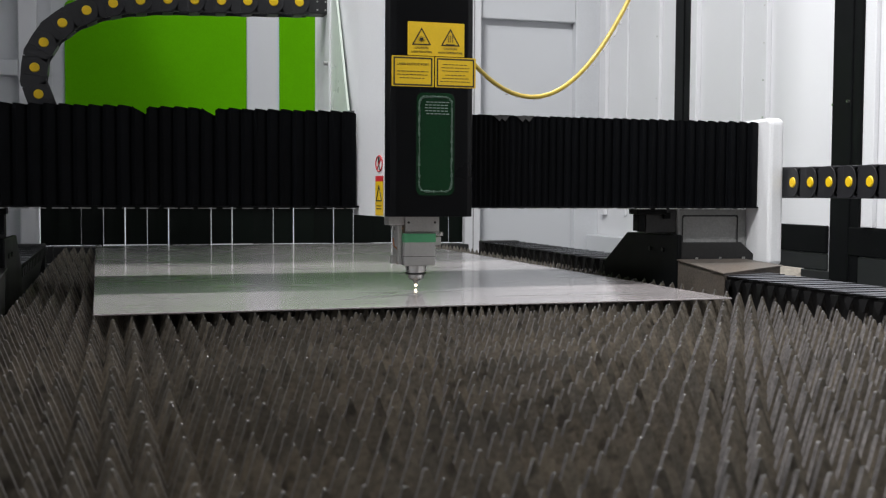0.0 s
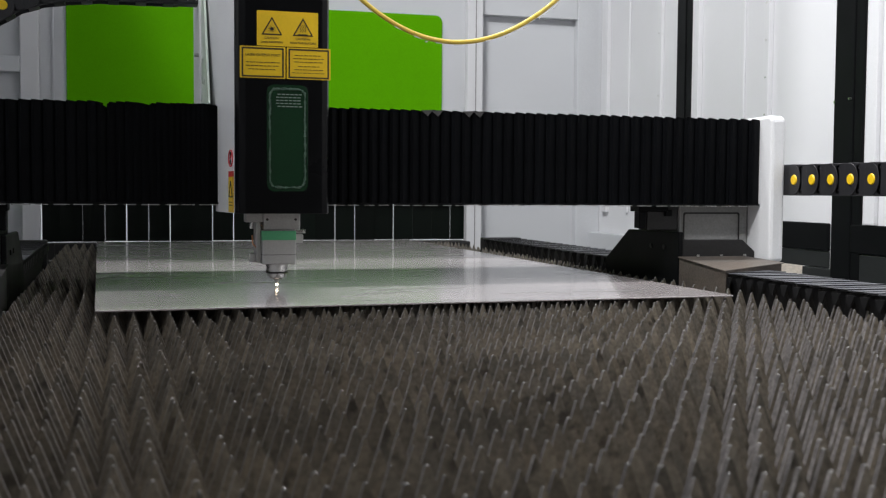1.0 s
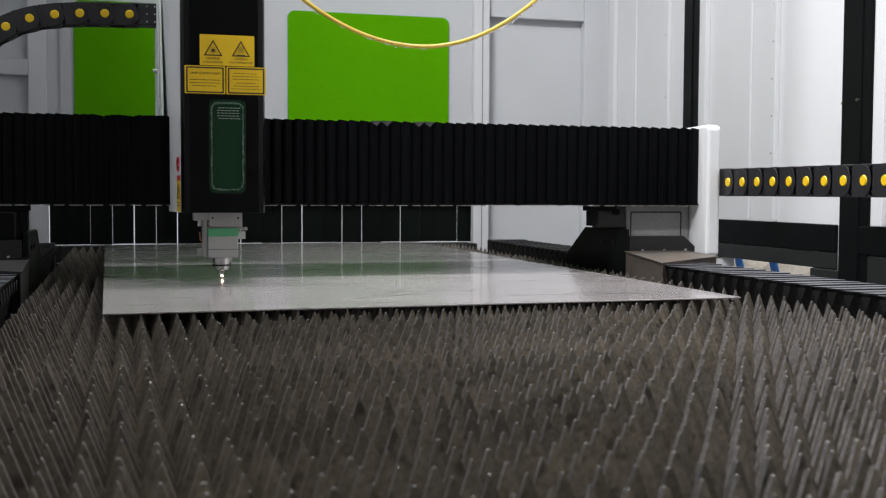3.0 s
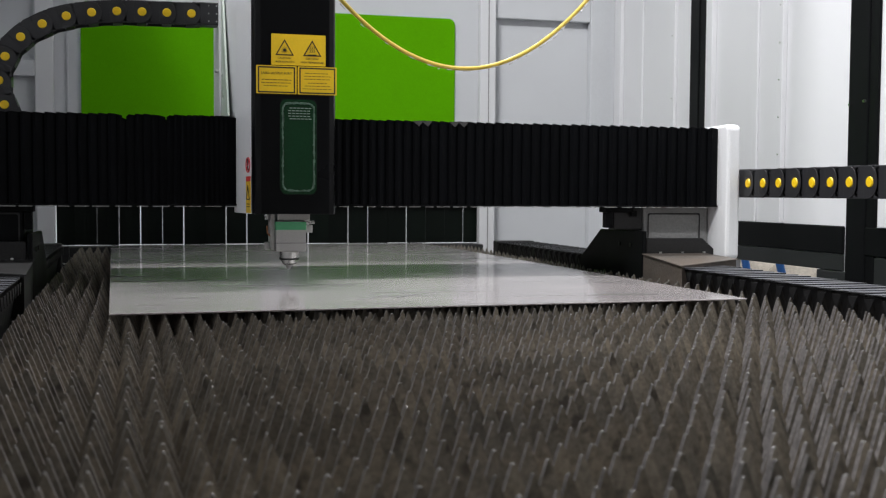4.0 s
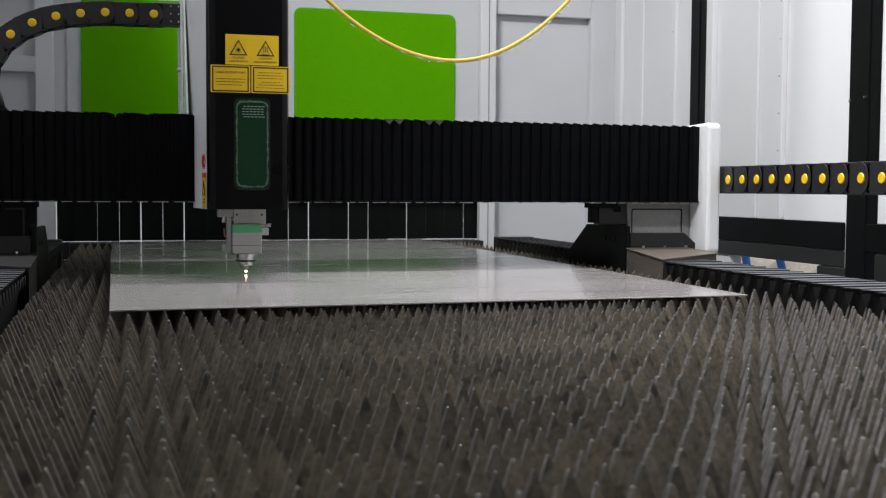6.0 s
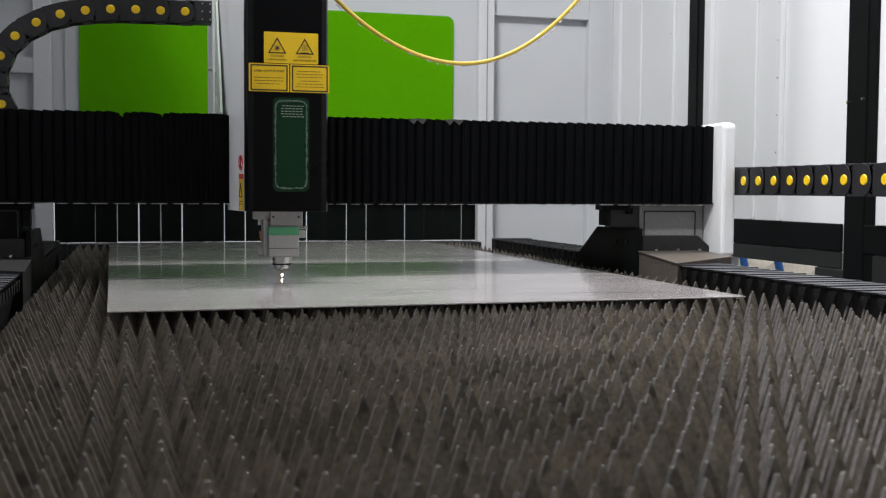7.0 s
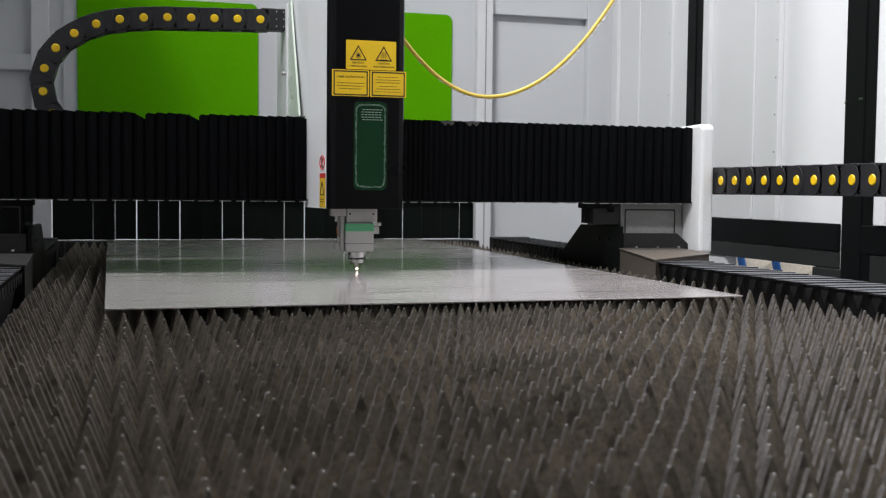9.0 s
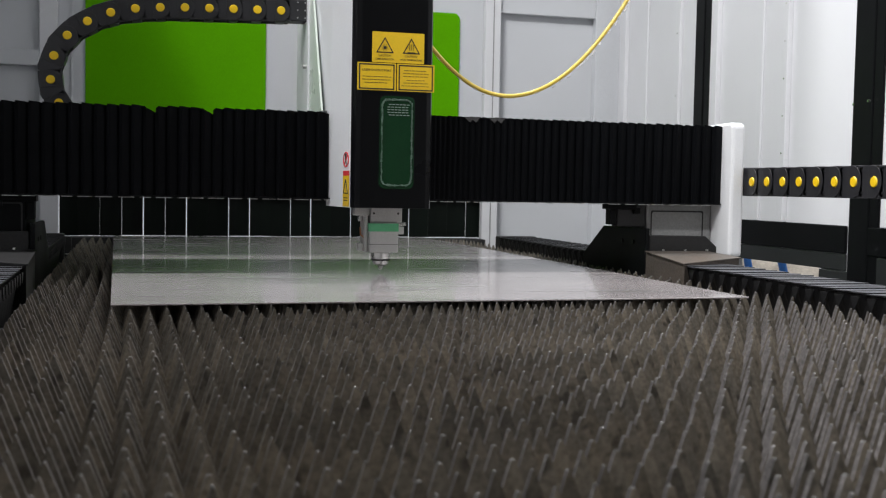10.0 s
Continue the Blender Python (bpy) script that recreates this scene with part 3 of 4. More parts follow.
def pleat_mesh(nick=(0, 0, 0, 0, 0, 0), seed=0):
    """One stiff pleat; nick: how deep its top edge is torn, from one side to the other."""
    r = random.Random(seed)
    w, d = 0.040, 0.020
    prof = [(-w / 2, 0.012), (-w / 4, 0.006), (-0.012, 0.001), (-0.006, 0.0), (w / 4, 0.006), (w / 2, 0.012)]
    bm = bmesh.new()
    z0, z1 = Z(-0.0355) + r.uniform(0, 0.001), Z(0.178) + r.uniform(-0.0015, 0.0015)
    k = len(prof)
    rows = []
    for off in (0.0, 0.002):
        rows.append([[bm.verts.new((x, y + off, z0)) for x, y in prof],
                     [bm.verts.new((x, y + off, z1 - 0.02)) for x, y in prof],
                     [bm.verts.new((x, y + off, z1 - (0.0042 if i in (0, k - 1) else 0.0018 if i in (1, k - 2) else 0.0) - nick[i])) for i, (x, y) in enumerate(prof)]])
    for i in range(k - 1):
        for j in (0, 1):
            a, b = rows[0][j], rows[0][j + 1]
            bm.faces.new((a[i], a[i + 1], b[i + 1], b[i]))
            a, b = rows[1][j], rows[1][j + 1]
            bm.faces.new((b[i], b[i + 1], a[i + 1], a[i]))
        bm.faces.new((rows[0][2][i], rows[0][2][i + 1], rows[1][2][i + 1], rows[1][2][i]))
        bm.faces.new((rows[1][0][i], rows[1][0][i + 1], rows[0][0][i + 1], rows[0][0][i]))
    return mesh_of(bm, "pleat", M_BELLOW)


PLEATS = [pleat_mesh(seed=s) for s in range(4)]
TORN = {0: pleat_mesh((0, 0, 0, 0.005, 0.011, 0.017), 9), 1: pleat_mesh((0.017, 0.011, 0.005, 0, 0, 0), 9)}
bm = bmesh.new()
prism(bm, [(-0.013, Z(0.1775)), (0.015, Z(0.1790)), (0.003, Z(0.1645))], "y", -0.0022, -0.0006)
CORNER = mesh_of(bm, "folded_corner", M_CORNER)
for count, left in ((32, True), (42, False)):
    for i in range(count):
        ob = part("pleat", TORN[(i - 15) % 5] if left and i in (15, 16, 20, 21) else PLEATS[i % 4], None, gantry)
        if not left and i in (26, 27, 30, 31):
            part("folded_corner", CORNER, None, ob, "grey folded-over corner")
        rows = []
        for t in TIMES:
            hx = state(t)[1]
            fixed, span = (-0.415, 0.92 + hx) if left else (1.531, -(0.796 - hx))
            u, a = (i + 0.5) / count, 0.0305 * count / abs(span)
            rows.append((t, pose(fixed + span * (a * u - (a - 1) * u * u), 0.0003 * (i % 2), 0)))
        MOVES.append((ob, rows))

# ---- bellows over the two rails of the bed ----


def fold_mesh(s):
    """One stiff fold: a flat top plate with a seam, and a pointed web on its inner flank."""
    bm = bmesh.new()
    d = 0.030
    x0, x1 = (-0.004, 0.150) if s > 0 else (-0.150, 0.004)
    prism(bm, [(-d, 0.0), (d, -0.0028), (d, -0.0050), (-d, -0.003)], "x", x0, x1, 0.0005)
    v = [bm.verts.new(c) for c in ((0.002 * s, -d, -0.004), (0.002 * s, d, -0.008), (-s * 0.003, 0, -0.006), (s * 0.010, 0, -0.050), (s * 0.022, -d, -0.12), (s * 0.022, d, -0.12))]
    for f in ((0, 2, 3), (2, 1, 3), (0, 3, 4), (3, 1, 5), (4, 3, 5)):
        bm.faces.new([v[k] for k in f])
    bmesh.ops.recalc_face_normals(bm, faces=bm.faces[:])
    k = len(bm.faces)
    prism(bm, [(-0.0135, -0.0095), (0.0135, -0.0110), (0.002, -0.034), (-0.002, -0.034)], "x", *sorted((-s * 0.0075, -s * 0.0055)))
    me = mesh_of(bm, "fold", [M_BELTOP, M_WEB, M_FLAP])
    # upward faces take the colour with the sheen, flanks dark, flaps grey
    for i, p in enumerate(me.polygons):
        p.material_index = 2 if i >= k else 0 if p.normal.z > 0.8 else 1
    return me


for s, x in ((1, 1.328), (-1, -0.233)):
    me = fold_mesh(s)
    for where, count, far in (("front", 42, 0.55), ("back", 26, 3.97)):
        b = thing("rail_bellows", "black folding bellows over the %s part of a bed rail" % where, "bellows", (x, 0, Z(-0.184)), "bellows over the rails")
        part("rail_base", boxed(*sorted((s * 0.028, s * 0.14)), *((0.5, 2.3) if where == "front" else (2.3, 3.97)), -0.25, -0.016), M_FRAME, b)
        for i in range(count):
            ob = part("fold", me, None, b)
            rows = []
            for t in TIMES:
                gy = state(t)[0]
                a, e = (far, GY - 0.06 + gy) if where == "front" else (GY + 0.03 + gy, far)
                rows.append((t, pose(0, a + (e - a) * (i + 0.5) / count, 0.0006 * (i % 2))))
            MOVES.append((ob, rows))
    part("end_block", boxed(*sorted((0.0, s * 0.150)), 3.97, 4.02, -0.12, 0.002, 0.004), M_FRAME, b)

# ---- the head that slides along the beam ----
HY = 2.222
head = thing("laser_head", "tall black head cover with yellow warning labels and white side", "laser head", (0, HY, 0))
MOVES.append((head, [(t, pose(state(t)[1], HY + state(t)[0], 0)) for t in TIMES]))
ctop, cbot = Z(0.62), Z(-0.051)
bm = bmesh.new()
cov = [(0.5345, 0.02), (0.540, 0.005), (0.552, 0.0), (0.706, 0.0), (0.717, 0.006), (0.7225, 0.02), (0.7225, 0.19), (0.5345, 0.19)]
prism(bm, cov, "z", cbot, ctop, 0.0015)
part("cover", bm, M_COVER, head, "black satin sheet-metal cover")
part("cover_edge", boxed(0.7215, 0.7255, 0.19, 0.205, cbot, ctop, 0.001), M_WHITE, head)
bm = bmesh.new()
prism(bm, [(0.533, 0.024), (0.5335, 0.19), (0.545, 0.20), (0.545, 0.235), (0.514, 0.24), (0.5155, 0.20)], "z", cbot, Z(0.183), 0)
part("side_panel", bm, M_WHITE, head, "white painted side panel")
bm = bmesh.new()
prism(bm, [(0.533, 0.024), (0.5335, 0.19), (0.56, 0.20), (0.56, 0.44), (0.505, 0.443), (0.5155, 0.20)], "z", Z(0.183), ctop, 0)
part("upper_side_panel", bm, M_WHITE, head, "white painted side panel")
part("slide_plate", boxed(0.546, 0.72, 0.19, 0.225, Z(-0.04), Z(0.6), 0.003), M_WHITE, head)
part("gusset", prismed([(0.24, Z(0.183)), (0.475, Z(0.183)), (0.475, Z(0.50)), (0.40, Z(0.50))], "x", 0.4985, 0.5035), M_GUSSET, head, "pale greenish stiffening gusset")
part("chain_bracket", boxed(0.494, 0.503, 0.44, 0.64, Z(0.19), Z(0.50), 0.002), M_WHITE, head, "white bracket that carries the cable chain")
part("bolt", tube(bmesh.new(), (0.484, 0.46, Z(0.312)), (0.4945, 0.46, Z(0.312)), 0.005, seg=12), M_ALU, head)


def label(name, x0, x1, z0, z1, mat, lab, y=-0.0012, r=0.002):
    return part(name, prismed([((x0 + x1) / 2 + a, (z0 + z1) / 2 + b) for a, b in round_rect(x1 - x0, z1 - z0, r, 3)], "y", y, y + 0.001), mat, head, lab)


def bar(parent, x0, x1, z0, z1, mat=None, y=-0.0018, name="print_bar"):
    return part(name, boxed(x0, x1, y, y + 0.0006, z0, z1), mat or M_INK, parent)


def tri(cx, cz, r, k=1.0):
    return [(cx + r * k * math.sin(radians(a)), cz + r * k * math.cos(radians(a))) for a in (0, 120, 240)]


PRINT = random.Random(8)


def line(parent, cx, z, width, height):
    """A line of small print that cannot be read: one bar for each word."""
    bm, x = bmesh.new(), cx - width / 2
    while x < cx + width / 2 - 0.003:
        w = min(PRINT.uniform(0.004, 0.011), cx + width / 2 - x)
        box(bm, x, x + w, -0.0014, -0.0009, z - height / 2, z + height / 2)
        x += w + 0.0014
    return part("print_bar", bm, M_INK, parent)


lab = label("warning_label", 0.575, 0.697, Z(0.282), Z(0.351), M_YELLOW, "yellow label with two warning triangles")
for cx in (0.6045, 0.6665):
    ring(lab, tri(cx, Z(0.3155), 0.024), tri(cx, Z(0.3155), 0.019), -0.0019, M_INK, "warning_triangle")
bm = bmesh.new()
for k in range(12):
    a = radians(30 * k)
    p, q = Vector((0.6045, -0.0019, Z(0.3155))), Vector((0.6045 + 0.0085 * math.cos(a), -0.0019, Z(0.3155) + 0.0085 * math.sin(a)))
    tube(bm, p, q, 0.0006, 0.0002, 4)
bmesh.ops.create_cone(bm, cap_ends=True, segments=12, radius1=0.0032, radius2=0.0032, depth=0.001, matrix=pose(0.6045, -0.0019, Z(0.3155), 90))
part("burst_sign", bm, M_INK, lab)
bm = bmesh.new()
for k in (-1, 0, 1):
    for j in range(4):
        xa, xb = (0.0011 if j % 2 else -0.0011), (-0.0011 if j % 2 else 0.0011)
        tube(bm, (0.6665 + 0.0045 * k + xa, -0.0019, Z(0.3115) + 0.0035 * j), (0.6665 + 0.0045 * k + xb, -0.0019, Z(0.3115) + 0.0035 * (j + 1)), 0.0006, seg=5)
box(bm, 0.657, 0.676, -0.0021, -0.0016, Z(0.3055), Z(0.3075))
box(bm, 0.654, 0.679, -0.0021, -0.0016, Z(0.3085) - 0.005, Z(0.3045))
part("heat_sign", bm, M_INK, lab)
words("CAUTION!", 0.0062, M_INK, lab, 0.6045, -0.0016, Z(0.2975))
words("LASER RADIATION", 0.0052, M_INK, lab, 0.6045, -0.0016, Z(0.2895))
words("CAUTION!", 0.0062, M_INK, lab, 0.6665, -0.0016, Z(0.2975))
words("HIGH TEMPERATURE", 0.0056, M_INK, lab, 0.6665, -0.0016, Z(0.2895))
for x0, x1 in ((0.5415, 0.6315), (0.634, 0.7225)):
    lab = label("notice_label", x0, x1, Z(0.2180), Z(0.2805), M_YELLOW, "yellow notice label with a black border", -0.0008, 0.0015)
    m, cx, cz = 0.0035, (x0 + x1) / 2, Z(0.249)
    rr = [(cx + a, cz + b) for a, b in round_rect(x1 - x0 - 2 * m, 0.065 - 2 * m, 0.001, 2)]
    ri = [(cx + a, cz + b) for a, b in round_rect(x1 - x0 - 2 * m - 0.006, 0.065 - 2 * m - 0.006, 0.001, 2)]
    ring(lab, rr, ri, -0.0013, M_INK, "border")
    if x0 < 0.6:
        words("LASER OUTPUT PORT", 0.0070, M_INK, lab, cx, -0.0013, Z(0.2635))
        for k, w in enumerate((0.066, 0.068, 0.056)):
            line(lab, cx, Z(0.249 - 0.0068 * k), w, 0.0013)
    else:
        for k, w in enumerate((0.056, 0.062, 0.060, 0.044, 0.058, 0.068)):
            z = Z(0.2655 - 0.0066 * k - (0.002 if k > 2 else 0))
            line(lab, cx, z, w, 0.0011)
wx, wz = 0.6355, Z(0.1)
win = part("window", prismed([(wx + a, wz + b) for a, b in round_rect(0.082, 0.212, 0.014)], "y", -0.0016, 0.0005, 0.0006), M_WINDOW, head, "dark green inspection window with a smeared sealing bead")
bm = bmesh.new()
rng = random.Random(5)
loop = [(wx + a, wz + b) for a, b in round_rect(0.070, 0.196, 0.014, 6)]
dense = []
for i in range(len(loop)):
    p, q = Vector(loop[i]), Vector(loop[(i + 1) % len(loop)])
    n = max(1, int((q - p).length / 0.008))
    dense += [p.lerp(q, k / n) for k in range(n)]
dense = [p + Vector((rng.uniform(-.0007, .0007), rng.uniform(-.0007, .0007))) for p in dense]
for i, p in enumerate(dense):
    q = dense[(i + 1) % len(dense)]
    tube(bm, (p[0], -0.0018, p[1]), (q[0], -0.0018, q[1]), rng.uniform(0.0007, 0.0030), rng.uniform(0.0007, 0.0030), 6)
part("sealing_bead", bm, M_GASKET, win, "smeared translucent sealing bead")
for k in range(5):
    zz = Z(0.187 - 0.006 * k)
    n = 6
    for j in range(n):
        x0 = 0.6125 + (0.003 if k in (0, 4) else 0) + 0.0085 * j
        part("print_bar", boxed(x0, x0 + 0.0065, -0.0021, -0.0016, zz - 0.0009, zz + 0.0009), M_PRINTW, win)
# labels on the white side


def on_side(y0, y1, lift):
    """The outline of a label on the slanting white side, from y0 to y1."""
    def fx(y):
        return 0.533 - (y - 0.024) * 0.0175 / 0.176
    return [(fx(y0) - lift, y0), (fx(y1) - lift, y1), (fx(y1) + 0.001, y1), (fx(y0) + 0.001, y0)]


lab = part("side_label", prismed(on_side(0.030, 0.080, 0.0006), "z", Z(-0.049), Z(0.082)), M_PAPER, head, "narrow white, red and yellow warning label")
for nm, y0, y1, z0, z1, mt in (("red_field", 0.030, 0.080, 0.0225, 0.034, M_RED), ("yellow_field", 0.030, 0.080, -0.049, 0.0225, M_YELLOW)):
    part(nm, prismed(on_side(y0, y1, 0.0012), "z", Z(z0), Z(z1)), mt, lab)
for z0, z1 in ((-0.030, -0.028), (-0.036, -0.034)):
    part("print_bar", prismed(on_side(0.040, 0.072, 0.0016), "z", Z(z0), Z(z1)), M_INK, lab)


def side_sign(points, rad, mat, name):
    bm = bmesh.new()
    for (y0, z0), (y1, z1) in zip(points, points[1:]):
        tube(bm, (on_side(y0, y0, 0.0016)[0][0], y0, Z(z0)), (on_side(y1, y1, 0.0016)[0][0], y1, Z(z1)), rad, seg=6)
    part(name, bm, mat, lab)


side_sign([(0.055 + 0.021 * math.cos(radians(a)), 0.060 + 0.0165 * math.sin(radians(a))) for a in range(0, 361, 20)], 0.0014, M_RED, "ban_sign")
side_sign([(0.041, 0.072), (0.069, 0.048)], 0.0014, M_RED, "ban_sign")
side_sign([(0.055, 0.073), (0.060, 0.060), (0.050, 0.047)], 0.0016, M_INK, "ban_figure")
side_sign([(0.038, -0.018), (0.055, 0.014), (0.072, -0.018), (0.038, -0.018)], 0.0013, M_INK, "warning_triangle")

# cutting head proper: slides up and down under the cover
NX, NY = 0.6345, 0.149
body = part("cutting_head", boxed(NX - 0.0355, NX + 0.0355, NY - 0.036, NY + 0.036, Z(-0.1605), Z(-0.088), 0.0025), M_ALU, head, "silver cutting head with a mint-green band")
MOVES.append((body, [(t, pose(0, 0, state(t)[2])) for t in TIMES]))
part("green_band", boxed(NX - 0.0362, NX + 0.0362, NY - 0.0367, NY + 0.0365, Z(-0.110), Z(-0.0895), 0.002), M_BAND, body, "mint-green band")
part("seam", boxed(NX - 0.0358, NX + 0.0358, NY - 0.0364, NY + 0.036, Z(-0.1408), Z(-0.1398)), M_FRAME, body)
part("upper_block", boxed(NX - 0.031, NX + 0.046, NY - 0.028, NY + 0.04, Z(-0.088), Z(-0.02), 0.002), M_ALU, body)
for x in (-0.024, 0.036):
    part("screw", tube(bmesh.new(), (NX + x, NY - 0.029, Z(-0.066)), (NX + x, NY - 0.0275, Z(-0.066)), 0.0028, seg=10), M_INK, body)
part("port_block", boxed(NX - 0.068, NX - 0.031, NY - 0.02, NY + 0.02, Z(-0.072), Z(-0.045), 0.002), M_ALU, body)
part("side_port", boxed(NX + 0.0362, NX + 0.055, NY - 0.012, NY + 0.012, Z(-0.117), Z(-0.098), 0.002), M_ALU, body)
part("side_port", boxed(NX + 0.0362, NX + 0.060, NY - 0.012, NY + 0.012, Z(-0.096), Z(-0.088), 0.001), M_STEEL, body)
part("left_block", boxed(NX - 0.046, NX - 0.0362, NY - 0.02, NY + 0.03, Z(-0.158), Z(-0.072), 0.002), M_ALU, body)
part("fitting", tube(bmesh.new(), (NX - 0.053, NY, Z(-0.086)), (NX - 0.053, NY, Z(-0.072)), 0.005), M_STEEL, body)
part("fitting", boxed(NX - 0.058, NX - 0.046, NY - 0.008, NY + 0.008, Z(-0.157), Z(-0.139), 0.002), M_ALU, body)
bm = bmesh.new()
wire = [(NX - 0.053, NY - 0.006, Z(-0.1)), (NX - 0.052, NY - 0.007, Z(-0.118)), (NX - 0.046, NY - 0.012, Z(-0.124)), (NX - 0.042, NY - 0.014, Z(-0.136)), (NX - 0.045, NY - 0.012, Z(-0.157))]
for p, q in zip(wire, wire[1:]):
    tube(bm, p, q, 0.0016, seg=8)
part("sensor_wire", bm, M_COPPER, body, "thin copper-coloured sensor wire")
bm = bmesh.new()
for z0, z1, r0, r1 in ((-0.160, -0.164, 0.023, 0.0235), (-0.164, -0.176, 0.0235, 0.0225), (-0.176, -0.179, 0.0205, 0.0205), (-0.179, -0.190, 0.0185, 0.0175), (-0.190, -0.193, 0.0165, 0.0125)):
    tube(bm, (NX, NY, Z(z0)), (NX, NY, Z(z1)), r0, r1, 32)
part("nozzle_holder", bm, M_STEEL, body, "round steel nozzle holder")
part("lock_ring", tube(bmesh.new(), (NX, NY, Z(-0.1775)), (NX, NY, Z(-0.1815)), 0.0238, 0.0225, 32), M_FRAME, body)
part("nozzle", tube(bmesh.new(), (NX, NY, Z(-0.192)), (NX, NY, Z(-0.2035)), 0.0085, 0.003, 20), M_ALU, body, "small worn nozzle tip")
bm = bmesh.new()
bmesh.ops.create_icosphere(bm, subdivisions=2, radius=0.0028, matrix=pose(NX, NY, Z(-0.206)))
spark = part("spark", bm, M_SPARK, body, "white-hot glowing spark under the nozzle")
DARK = ((3.75, 4.1), (7.1, 7.6), (7.95, 8.3), (9.95, 10.1))         # the beam is off: the spark is back inside the nozzle
MOVES.append((spark, [(t, pose(0, 0, 0.0105 if any(a <= t <= b for a, b in DARK) else 0)) for t in TIMES]))

# sparks: wait inside the head, fly out along the sheet when it pierces, and drop through the slats
rng = random.Random(31)
PIERCE = 7.6
for i in range(96):
    right = i >= 90
    long, r = (rng.uniform(0.03, 0.066), rng.uniform(0.00035, 0.0008)) if not right else (rng.uniform(0.012, 0.03), rng.uniform(0.0004, 0.0008))
    bm = bmesh.new()
    tube(bm, (-long / 2, 0, 0), (0, 0, 0), r * 0.3, r, 6)
    tube(bm, (0, 0, 0), (long / 2, 0, 0), r, r * 0.5, 6)
    streak = part("spark_streak", bm, M_STREAK, head, "glowing orange-white spark")
    reach = 0.035 + 0.22 * rng.random() ** 1.3 if i < 56 else rng.uniform(0.12, 0.47)
    reach = rng.uniform(0.08, 0.3) if right else reach
    side, rise = rng.uniform(-0.22, 0.26), rng.uniform(0.0, 0.26) * (1.5 if i % 3 == 0 else 0.5)
    way = Vector((1.0 if right else -1.0, side, 0.02 if right else rise)).normalized()
    low = Z(-0.2105)
    start = Vector((NX, NY, low))

    def along(d):
        q = start + way * d
        q.z = max(low + r, q.z - 0.30 * d * d)
        return q
    turn = (math.degrees(math.asin(way.z)) * (-1 if right else 1), math.degrees(math.atan2(way.y, way.x)) - (0 if right else 180))
    rest = pose(NX, NY, Z(-0.08))

    def flying(d):
        q = along(d)
        return pose(q.x, q.y, q.z, 0, turn[0], turn[1])
    below = along(reach * 1.3)
    below = pose(below.x, below.y, Z(-0.55), 0, turn[0], turn[1])
    MOVES.append((streak, [(0, rest), (7.5333, rest), (7.5667, flying(max(0.03, reach * 0.7))), (PIERCE, flying(max(0.03, reach))), (7.6333, flying(max(0.03, reach * 1.25))), (7.6667, below), (10, below)]))

# short flashes where the cut throws fire below the sheet; before and after, they are shut inside the beam
shower = thing("spark_flash", "short orange-white flash of cutting fire below the sheet", "sparks", (0.6, 2.877, Z(0.05)))
for x, y, lift, keys in ((1.198, 2.655, -0.2225, (8.2667, 8.3, 8.3333, 8.4333, 8.4667)), (-0.075, 2.655, -0.2265, (9.7333, 9.7667, 9.8, 9.8333, 9.8667))):
    bm = bmesh.new()
    bmesh.ops.create_icosphere(bm, subdivisions=2, radius=0.006)
    ball = part("flash", bm, M_FLASH, shower)
    park, deep, up = pose(0, 0, 0), pose(x - 0.6, y - 2.877, lift - 0.11), pose(x - 0.6, y - 2.877, lift - 0.05)
    MOVES.append((ball, [(0, park), (keys[0], park), (keys[1], deep), (keys[2], up), (keys[3], up), (keys[4], park), (10, park)]))

# ---- cable chains ----


def link_mesh(long):
    """A chain link seen from its flank: a rounded outer plate over the next link's plate, with cross bars."""
    bm = bmesh.new()
    for y0, y1, o0, o1 in ((0.0, 0.005, -0.0018, 0.0), (0.050, 0.055, 0.055, 0.0568)):
        prism(bm, [(-long * 0.78, -0.024), (-long * 0.6, -0.0285), (long * 0.40, -0.0285), (long * 0.40, 0.0285), (-long * 0.6, 0.0285), (-long * 0.78, 0.024)], "y", y0, y1, 0.0008)
        pts = [(-0.004 + 0.0285 * math.cos(radians(a)), 0.0285 * math.sin(radians(a))) for a in range(-90, 91, 15)]
        prism(bm, pts + [(-long * 0.30, 0.0285), (-long * 0.30, -0.0285)], "y", o0, o1, 0.0006)
    box(bm, -0.012, 0.012, 0.0, 0.055, 0.0245, 0.0292, 0.001)
    box(bm, -0.012, 0.012, 0.0, 0.055, -0.0292, -0.0245, 0.001)
    for z in (-0.021, 0.018):
        box(bm, long * 0.36, long * 0.36 + 0.004, -0.0012, 0.0004, z, z + 0.004)
    return mesh_of(bm, "link", M_CHAIN)


def cap_mesh():
    bm = bmesh.new()
    tube(bm, (0, -0.0045, 0), (0, -0.0015, 0), 0.0095, 0.0112, 24)
    return mesh_of(bm, "pin_cap", M_CAP)


CAP = cap_mesh()
LINK = link_mesh(0.060)
CY = 2.69
chain = thing("cable_chain", "black plastic cable chain with yellow pins looping over the beam", "cable chain", (0, CY, 0), "cable chains")
MOVES.append((chain, [(t, pose(0, CY + state(t)[0], 0)) for t in TIMES]))
BEND = [(0.30, 0.457), (0.22, 0.449), (0.158, 0.436), (0.104, 0.413), (0.055, 0.378), (0.02, 0.328), (0.006, 0.268), (0.020, 0.208), (0.052, 0.162), (0.10, 0.142), (0.16, 0.135)]


